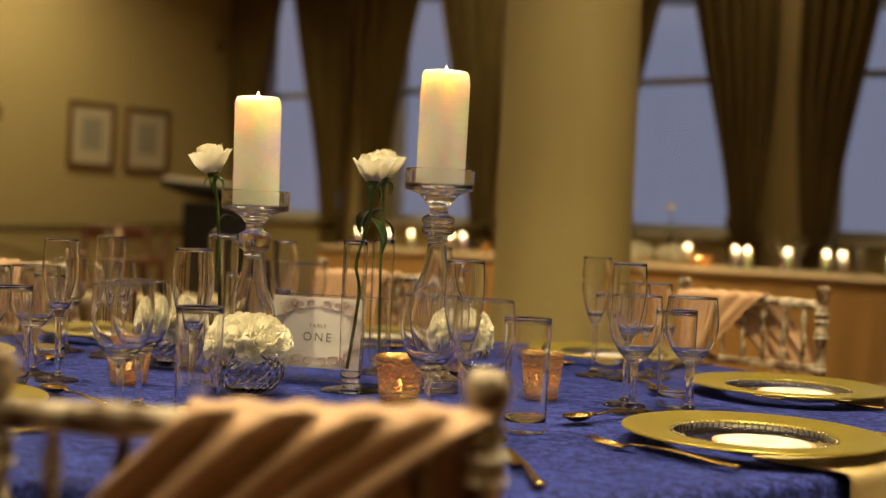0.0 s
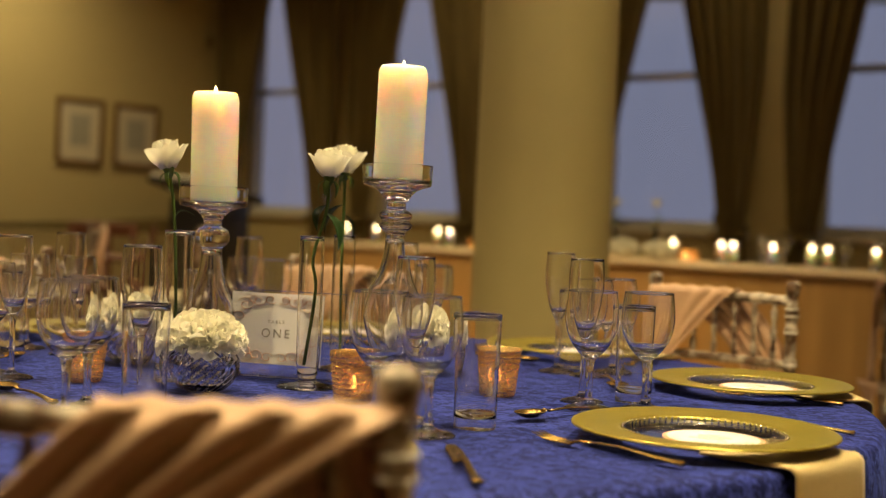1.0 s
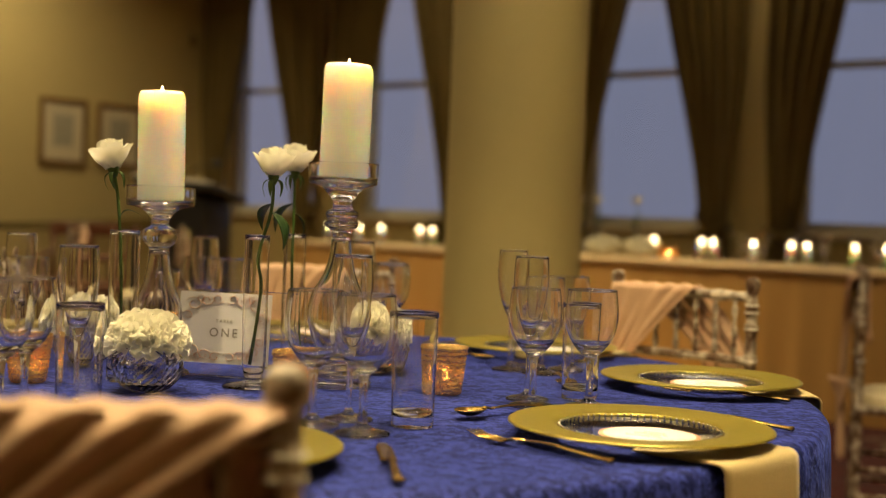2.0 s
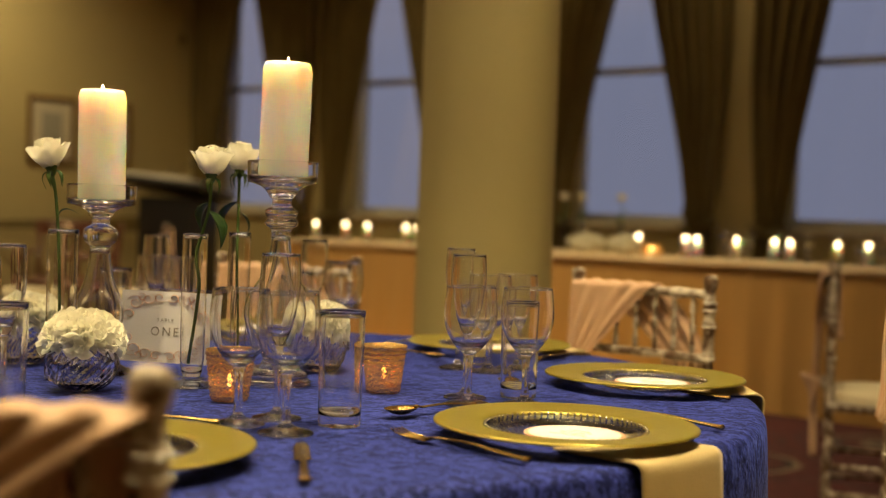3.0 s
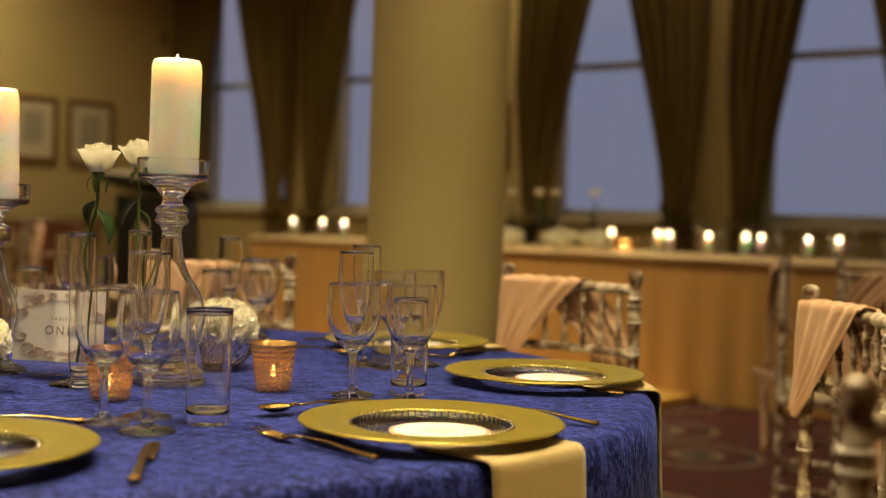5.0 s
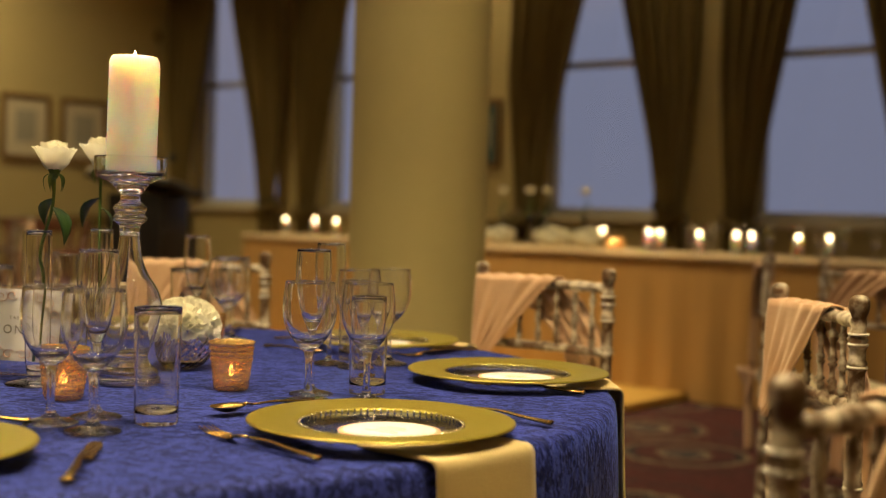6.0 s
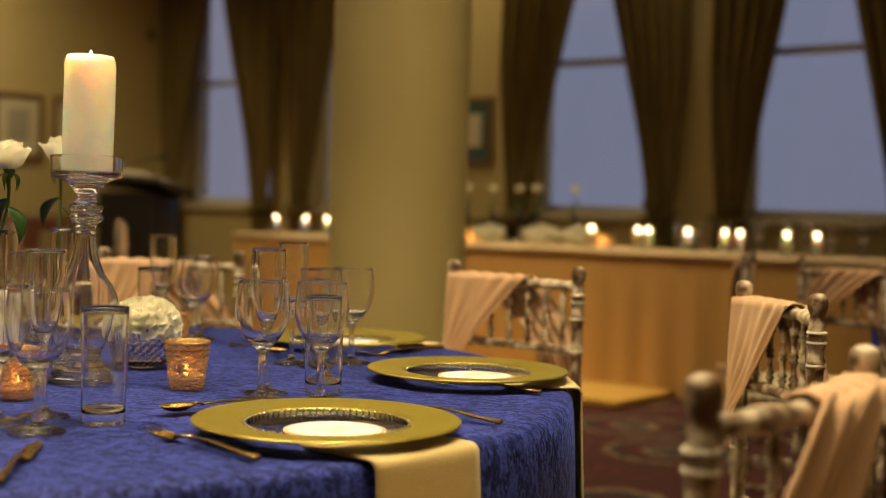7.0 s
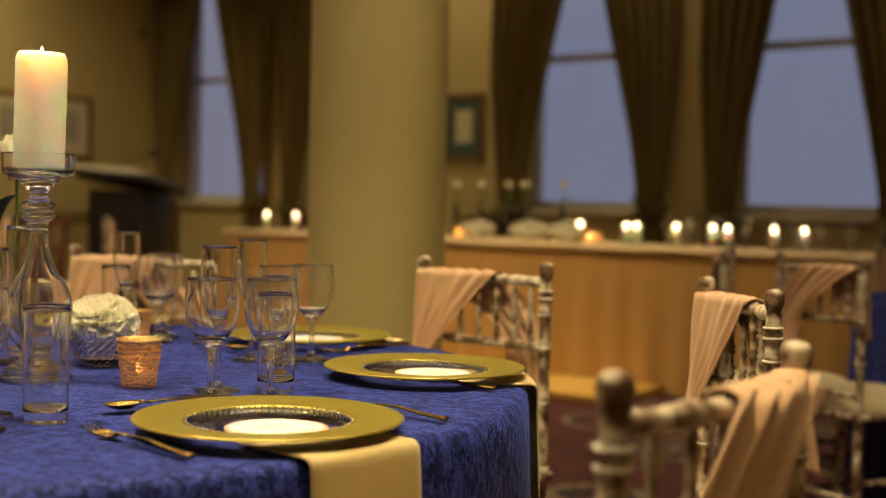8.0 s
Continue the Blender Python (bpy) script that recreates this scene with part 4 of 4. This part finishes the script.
def rose_head(scale=1.0, seed=0):
    rnd = random.Random(seed)
    bm = bmesh.new()
    for ring, (count, r, tilt, ln, wd, curl) in enumerate([(3, 0.002, -10, 0.046, 0.026, -0.002), (4, 0.004, -10, 0.048, 0.034, -0.002), (5, 0.006, -8, 0.047, 0.042, 0.0), (5, 0.007, 3, 0.045, 0.043, 0.010), (6, 0.008, 14, 0.041, 0.042, 0.020)]):
        for k in range(count):
            a = 360 * k / count + 31 * ring + rnd.uniform(-8, 8)
            m = pose(0, 0, 0, 0, 0, a) @ pose(0, r * scale, 0.003, -tilt + rnd.uniform(-4, 4), rnd.uniform(-6, 6), 0) @ Matrix.Scale(scale, 4)
            petal(bm, m, ln, wd, 0.5, curl, 0.002, rnd.uniform(0, 6), 7, 0.003 + 0.0018 * ring)
    return bm


def leaf_mesh(bm, m, L, W):
    def f(u, v):
        s = (v - 0.5) * 2
        w = W * math.sin(math.pi * u ** 0.8) * 0.5 * (1 + 0.06 * math.cos(40 * u))
        return m @ Vector((L * u, s * w, 0.012 * math.sin(2.2 * u) - 0.018 * u * u + 0.25 * abs(s) * w))
    sheet(f, 12, 4, bm, 0.0006)


def bud_vase(foot=True):
    H = 0.232
    v = thing("bud_vase", "slender clear glass bud vase" + (" on a round foot" if foot else ""), "vase", "bud vases")
    if foot:
        part("foot", lathe(smoothed([(0, 0), (0.042, 0), (0.0455, 0.0015), (0.040, 0.0045), (0.018, 0.008), (0.012, 0.013), (0.0155, 0.022), (0, 0.026)], 2), 36), M_GLASS, v)
        part("tube", shell([(0.0156, 0.0225), (0.0182, 0.04), (0.0190, 0.10), (0.0190, H)], 0.0012), M_GLASS, v)
    else:
        part("foot", lathe([(0, 0), (0.020, 0), (0.0225, 0.003), (0.0227, 0.018), (0, 0.018)], 36), M_GLASS, v)
        part("tube", shell([(0.0227, 0.0185), (0.0230, 0.10), (0.0232, H)], 0.0012), M_GLASS, v)
    return v


def rose(base, bend, headpos, seed, leaves, scale=1.0):
    r = thing("rose", "single white rose with dark green leaves in a glass vase", "rose", "white roses")
    pts = smoothed([base, *bend, headpos], 5)
    stalk = part("stem", tube(pts, [0.0026] * len(pts), 8), M_STEM, r)
    top = Vector(headpos)
    d = (top - Vector(pts[-4])).normalized()
    m = Matrix.Translation(top) @ d.to_track_quat("Z", "Y").to_matrix().to_4x4()
    bm = rose_head(scale, seed)
    bmesh.ops.transform(bm, matrix=m, verts=bm.verts)
    part("flower_head", bm, M_PETAL, r, "open white rose bloom")
    sep = lathe(smoothed([(0, -0.012), (0.004, -0.011), (0.0075, -0.003), (0.009, 0.004), (0, 0.006)], 2), 12, m=m)
    for k in range(5):
        leaf_mesh(sep, m @ pose(0, 0, -0.002, 0, 50, 72 * k), 0.030, 0.007)
    part("calyx", sep, M_STEM, r)
    for k, (h, turn, L, pitch) in enumerate(leaves):
        p = Vector(pts[min(len(pts) - 1, int(h * len(pts)))])
        bm = bmesh.new()
        leaf_mesh(bm, Matrix.Translation(p) @ pose(0, 0, 0, 0, pitch, turn), L, L * 0.52)
        part("leaf", bm, M_LEAF, stalk)


V1, V2, V3 = (-0.205, 2.50), (0.0, 2.515), (-0.004, 2.76)
bud_vase(False).location = (*V1, TZ + 0.001)
v2 = bud_vase(True)
v2.location = (*V2, TZ + 0.001)
copy_thing(v2, pose(*V3, TZ + 0.001))
rose((V1[0] - 0.002, V1[1], TZ + 0.03), [(V1[0] - 0.004, V1[1], TZ + 0.15), (V1[0] - 0.012, V1[1], TZ + 0.27)], (V1[0] - 0.022, V1[1], TZ + 0.325), 3, [(0.62, 20, 0.03, -30)], 0.95)
rose((V2[0] - 0.006, V2[1], TZ + 0.035), [(V2[0] + 0.008, V2[1], TZ + 0.15), (V2[0] + 0.002, V2[1], TZ + 0.20), (V2[0] + 0.020, V2[1], TZ + 0.27)], (V2[0] + 0.022, V2[1], TZ + 0.322), 5, [(0.74, -12, 0.062, 62), (0.78, 160, 0.045, 58)], 0.92)
rose((V3[0], V3[1], TZ + 0.035), [(V3[0] - 0.004, V3[1], TZ + 0.18), (V3[0] - 0.004, V3[1], TZ + 0.27)], (V3[0] - 0.004, V3[1], TZ + 0.338), 8, [(0.72, 170, 0.062, 50), (0.68, 15, 0.05, 65)], 1.0)


def carnation_bowl():
    b = thing("flower_bowl", "round cut-crystal bowl filled with white carnations", "flower bowl", "crystal flower bowls")
    cut = lambda i, k: 0.016 * (math.cos(math.pi * (k + i) / 1.0)) if 2 < i < 13 else 0
    zs = [(0, 0), (0.026, 0.0), (0.030, 0.002)] + [(0.056 * math.sqrt(max(0.05, 1 - ((0.042 - (0.004 + 0.068 * j / 10)) / 0.048) ** 2)), 0.004 + 0.068 * j / 10) for j in range(11)] + [(0.040, 0.078), (0.0375, 0.077), (0.039, 0.070), (0.0445, 0.045), (0.036, 0.016), (0.024, 0.008), (0, 0.007)]
    part("bowl", lathe(zs, 44, ripple=cut), M_CRYSTAL, b, "diamond-cut crystal bowl", smooth=False)
    fl = bmesh.new()
    rnd = random.Random(4)
    lathe(smoothed([(0, 0.068), (0.034, 0.070), (0.050, 0.079), (0.053, 0.088), (0.044, 0.103), (0.024, 0.112), (0, 0.115)], 3), 24, fl)
    for k in range(190):
        g = (k + 0.5) / 190
        th = math.acos(1 - 1.12 * g)
        ph = 2.399963 * k
        d = Vector((math.sin(th) * math.cos(ph), math.sin(th) * math.sin(ph), math.cos(th)))
        base = Vector((0, 0, 0.074)) + Vector((d.x * 0.043, d.y * 0.043, d.z * 0.030))
        m = Matrix.Translation(base) @ d.to_track_quat("Z", "Y").to_matrix().to_4x4() @ pose(0, 0, 0, 0, 0, rnd.uniform(0, 360)) @ pose(0, 0, 0, rnd.uniform(15, 52), 0, 0)
        s = rnd.uniform(0.85, 1.15)
        fan_petal(fl, m, 0.026 * s, 0.042 * s, 0.0032, rnd.uniform(0, 6))
    part("carnation_head", fl, M_PETAL, b, "dense ruffled white carnation heads")
    return b


place_all(carnation_bowl, [pose(-0.13, 2.412, TZ + 0.001, 0, 0, 0) @ Matrix.Scale(0.92, 4), pose(0.135, 2.785, TZ + 0.001, 0, 0, 77), pose(-0.345, 2.68, TZ + 0.001, 0, 0, 140)])


def candlestick(H, tall):
    k = H / 0.325
    if tall:
        body = [(0, 0), (0.050, 0), (0.054, 0.003), (0.053, 0.008), (0.046, 0.011), (0.049, 0.014), (0.047, 0.019), (0.032, 0.026), (0.024, 0.036), (0.024, 0.046), (0.038, 0.066), (0.051, 0.100), (0.053, 0.118),
                (0.045, 0.145), (0.030, 0.168), (0.020, 0.195), (0.0155, 0.225), (0.0165, 0.243), (0.024, 0.249), (0.0265, 0.255), (0.022, 0.261), (0.0255, 0.267), (0.025, 0.273), (0.016, 0.280), (0.015, 0.290), (0.024, 0.301), (0.034, 0.310), (0.053, 0.316)]
    else:
        body = [(0, 0), (0.050, 0), (0.054, 0.003), (0.053, 0.008), (0.045, 0.012), (0.030, 0.022), (0.022, 0.036), (0.022, 0.05), (0.032, 0.075), (0.040, 0.105), (0.037, 0.135),
                (0.026, 0.168), (0.0195, 0.200), (0.0165, 0.232), (0.0175, 0.240), (0.024, 0.246), (0.0275, 0.255), (0.0275, 0.264), (0.024, 0.273), (0.015, 0.279), (0.0145, 0.291), (0.022, 0.302), (0.034, 0.311), (0.053, 0.316)]
    cut1 = 7
    low = smoothed([(r, z * k) for r, z in body[:cut1 + 1]], 3)
    high = smoothed([(r, z * k) for r, z in body[cut1:-3]], 3)
    z0, z1 = body[cut1][1] * k, body[-4][1] * k
    dish = smoothed([(0, z1 + 0.0004)] + [(r, z * k + 0.0004) for r, z in body[-4:]], 3)
    dish += [(0.0542, H - 0.004), (0.0545, H - 0.001), (0.0546, H + 0.003), (0.0548, H + 0.012), (0.0550, H + 0.021), (0.0550, H + 0.0234), (0.0546, H + 0.0242), (0.0526, H + 0.0242), (0.0522, H + 0.0234),
             (0.0521, H + 0.021), (0.0520, H + 0.012), (0.0519, H + 0.003), (0.0517, H + 0.0006), (0.0512, H - 0.001), (0.050, H - 0.0018), (0.045, H - 0.002), (0, H - 0.002)]
    c = thing("candlestick", "turned clear glass candlestick with a shallow dish", "candlestick", "glass candlesticks")
    part("foot", lathe(low + [(0, z0)], 48), M_GLASS, c)
    hollow = [(max(0.004, r - 0.0032), z) for r, z in high if 0.050 * k < z < 0.236 * k]
    stem = lathe([(0, z0 + 0.0004)] + [(r, z + 0.0004 if z < z0 + 0.0002 else z) for r, z in high] + [(0, z1)], 48)
    cavity = lathe([(0, hollow[0][1] - 0.003), (0.6 * hollow[0][0], hollow[0][1] - 0.002)] + hollow + [(0, hollow[-1][1] + 0.004)], 48)
    bmesh.ops.reverse_faces(cavity, faces=cavity.faces[:])
    me = bpy.data.meshes.new("cavity")
    cavity.to_mesh(me)
    cavity.free()
    stem.from_mesh(me)
    bpy.data.meshes.remove(me)
    part("stem", stem, M_GLASS, c, "knopped hollow bottle-shaped glass stem")
    part("dish", lathe(dish, 48), M_GLASS, c, "shallow glass dish")
    return c


def pillar_candle(R, H, seed):
    c = thing("pillar_candle", "lit ivory pillar candle in a glass candlestick", "candle", "pillar candles")
    rnd = random.Random(seed)
    soft = lambda i, k: 0.006 * math.sin(0.35 * k + seed) + (0.012 * math.sin(0.7 * k + seed) if i > 5 else 0)
    prof = [(0, 0), (R * 0.985, 0), (R, 0.003), (R, H * 0.3), (R * 1.003, H * 0.6), (R, H * 0.9), (R, H - 0.014), (R * 0.97, H - 0.007), (R * 0.89, H), (R * 0.82, H - 0.001), (R * 0.78, H - 0.010), (R * 0.74, H - 0.024), (R * 0.5, H - 0.029), (0, H - 0.030)]
    wax = part("wax_body", lathe(prof, 48, ripple=soft), M_WAX, c)
    part("wick", tube([(0, 0, H - 0.031), (0.001, 0, H - 0.020), (0.002, 0.001, H - 0.012)], 0.0012, 6), M_WICK, wax)
    part("flame", lathe(smoothed([(0, H - 0.020), (0.0036, H - 0.015), (0.0046, H - 0.008), (0.0028, H + 0.002), (0, H + 0.010)], 3), 12), M_FLAME, wax, "small warm flame")
    return c


for (x, y), H, tall, R, CH, lean in (((-0.187, 2.60), 0.279, False, 0.0375, 0.176, (0.2, -0.9)), ((0.116, 2.58), 0.324, True, 0.0385, 0.178, (0.2, 0.9))):
    stick = candlestick(H, tall)
    stick.location = (x, y, TZ + 0.001)
    can = pillar_candle(R, CH, 3 + tall)
    can.matrix_world = pose(x, y, TZ + H + 0.0005, lean[0], lean[1], 20)
    top = can.matrix_world @ Vector((0, 0, CH - 0.012))
    lamp("candle_flame", top, 1.5, (1.0, 0.62, 0.26), 0.005)


# ---- table card ----
def table_card():
    t = thing("table_card", "ivory table card with bronze scrolls in acrylic stand", "table card")
    t.matrix_world = pose(-0.078, 2.600, TZ + 0.002, -6, 0, -6)
    W, H = 0.158, 0.114
    part("stand", box((0.205, 0.004, 0.138), (0.012, 0.004, 0.071), bevel=0.001), M_ACRYL, t, "clear acrylic stand", smooth=False)
    part("foot", box((0.205, 0.07, 0.004), (0.012, -0.012, 0.002), bevel=0.001), M_ACRYL, t, smooth=False)
    part("card", box((W, 0.0012, H), (0, -0.0012, 0.021 + H / 2)), M_CARD, t, smooth=False)

    def writing(text, size, z, spacing):
        cu = bpy.data.curves.new("writing", "FONT")
        cu.body, cu.size, cu.align_x, cu.align_y, cu.extrude, cu.space_character = text, size, "CENTER", "CENTER", 0.0002, spacing
        cu.materials.append(M_INK)
        ob = new("writing", cu)
        ob.parent = t
        ob.matrix_local = pose(0.0, -0.0022, z, 90, 0, 0)
        return ob
    writing("ONE", 0.020, 0.070, 1.35)
    writing("TABLE", 0.0075, 0.089, 1.5)
    rnd = random.Random(2)
    for sx in (-1, 1):
        for sz in (-1, 1):
            for k, (cx, cz, r0, turns, st) in enumerate(((0.054, 0.037, 0.016, 1.4, 0.4), (0.032, 0.044, 0.013, 1.3, 2.2), (0.064, 0.018, 0.013, 1.2, 5.0), (0.012, 0.047, 0.011, 1.1, 3.6), (0.044, 0.046, 0.009, 1.2, 1.0))):
                pts = []
                for i in range(22):
                    q = i / 21
                    a = st + 2 * math.pi * turns * q
                    pts.append((sx * (cx + r0 * (1 - 0.75 * q) * math.cos(a)), -0.0021, 0.021 + H / 2 + sz * (cz + r0 * 0.75 * (1 - 0.75 * q) * math.sin(a))))
                part("scroll", tube(pts, [0.0014 * (0.4 + math.sin(math.pi * i / 21)) for i in range(22)], 5, flat=0.3), M_BRONZE, t, "bronze printed scroll")


table_card()


# ---- things on the head table ----
def tealight_glass():
    v = thing("tealight_glass", "clear glass holder with a lit tealight", "tealight holder", "head table tealights")
    part("cup", lathe([(0, 0), (0.028, 0), (0.031, 0.003), (0.034, 0.08), (0.036, 0.128), (0.0352, 0.129), (0.0344, 0.128), (0.0322, 0.08), (0.029, 0.012), (0, 0.010)], 24), M_GLASS, v)
    tea = part("candle", lathe([(0, 0.011), (0.026, 0.011), (0.026, 0.088), (0.024, 0.088), (0, 0.085)], 20), M_WAX, v)
    part("flame", lathe(smoothed([(0, 0.090), (0.008, 0.097), (0.011, 0.106), (0.007, 0.116), (0, 0.124)], 3), 12), M_TEA, tea, "small warm flame")
    return v


TEA = [(-2.81, 0.30), (-2.51, 0.30), (-2.30, 0.3), (-1.94, 0.3), (-1.83, 0.3), (-0.085, 0.3), (0.236, 0.3), (0.33, 0.26), (0.566, 0.3), (0.80, 0.3), (0.893, 0.3), (1.17, 0.3), (1.345, 0.3)]
place_all(tealight_glass, [hall_matrix(s, o, HT_Z + 0.010) for s, o in TEA])
gv = place_all(votive, [hall_matrix(s, o, HT_Z + 0.010) for s, o in ((-0.93, 0.2), (0.05, 0.16), (0.12, 0.16), (-1.55, 0.2))])


for s, o in ((-0.93, 0.2), (0.085, 0.16)):
    lamp("votive_flame", hall(s, o, HT_Z + 0.06), 0.9, (1.0, 0.72, 0.38), 0.01)


def flower_mound():
    m0 = thing("flower_mound", "low oval arrangement of cream roses in a dish", "flowers", "head table flowers")
    part("dish", lathe([(0, 0), (0.05, 0), (0.075, 0.012), (0.08, 0.028), (0.076, 0.028), (0.05, 0.012), (0, 0.01)], 32), M_CUSHION, m0, "low cream dish")
    rnd = random.Random(9)
    for k in range(11):
        a, r = 2.4 * k, 0.028 * math.sqrt(k) * 1.05
        bm = rose_head(1.0, 20 + k)
        bmesh.ops.transform(bm, matrix=pose(r * math.cos(a), r * math.sin(a), 0.062 - 4.5 * r * r, -r * math.sin(a) * 420, r * math.cos(a) * 420, rnd.uniform(0, 360)), verts=bm.verts)
        part("bloom", bm, M_PETAL, m0)
    return m0


place_all(flower_mound, [hall_matrix(s, 0.27, HT_Z + 0.010) @ Matrix.Scale(1.08, 4) for s in (-0.83, -0.43, -0.15)])


def stem_rose(H):
    v = thing("bud_vase_rose", "single cream rose in a tall glass vase", "rose", "head table roses")
    part("vase", lathe([(0, 0), (0.03, 0), (0.012, 0.01), (0.014, 0.2), (0.013, 0.2), (0.011, 0.02), (0, 0.018)], 20), M_GLASS, v)
    part("stem", tube([(0, 0, 0.02), (0.004, 0, 0.15), (0.0, 0.003, H)], 0.0025, 6), M_STEM, v)
    bm = rose_head(0.95, 31)
    bmesh.ops.translate(bm, vec=(0, 0, H), verts=bm.verts)
    part("flower_head", bm, M_PETAL, v)
    lf = bmesh.new()
    for k in range(3):
        leaf_mesh(lf, pose(0, 0, H - 0.05 - 0.03 * k, 0, 30, 130 * k), 0.05, 0.026)
    part("leaves", lf, M_LEAF, v)
    return v


place_all(lambda: stem_rose(0.325), [hall_matrix(s, 0.3, HT_Z + 0.010) for s in (-1.04, -0.837, -0.627, -0.497, -0.214)])
hg = []
for k in range(9):
    hg.append(hall_matrix(0.45 + 0.16 * k + 0.03 * math.sin(5 * k), 0.42, HT_Z + 0.010))
place_all(wine_glass, hg)
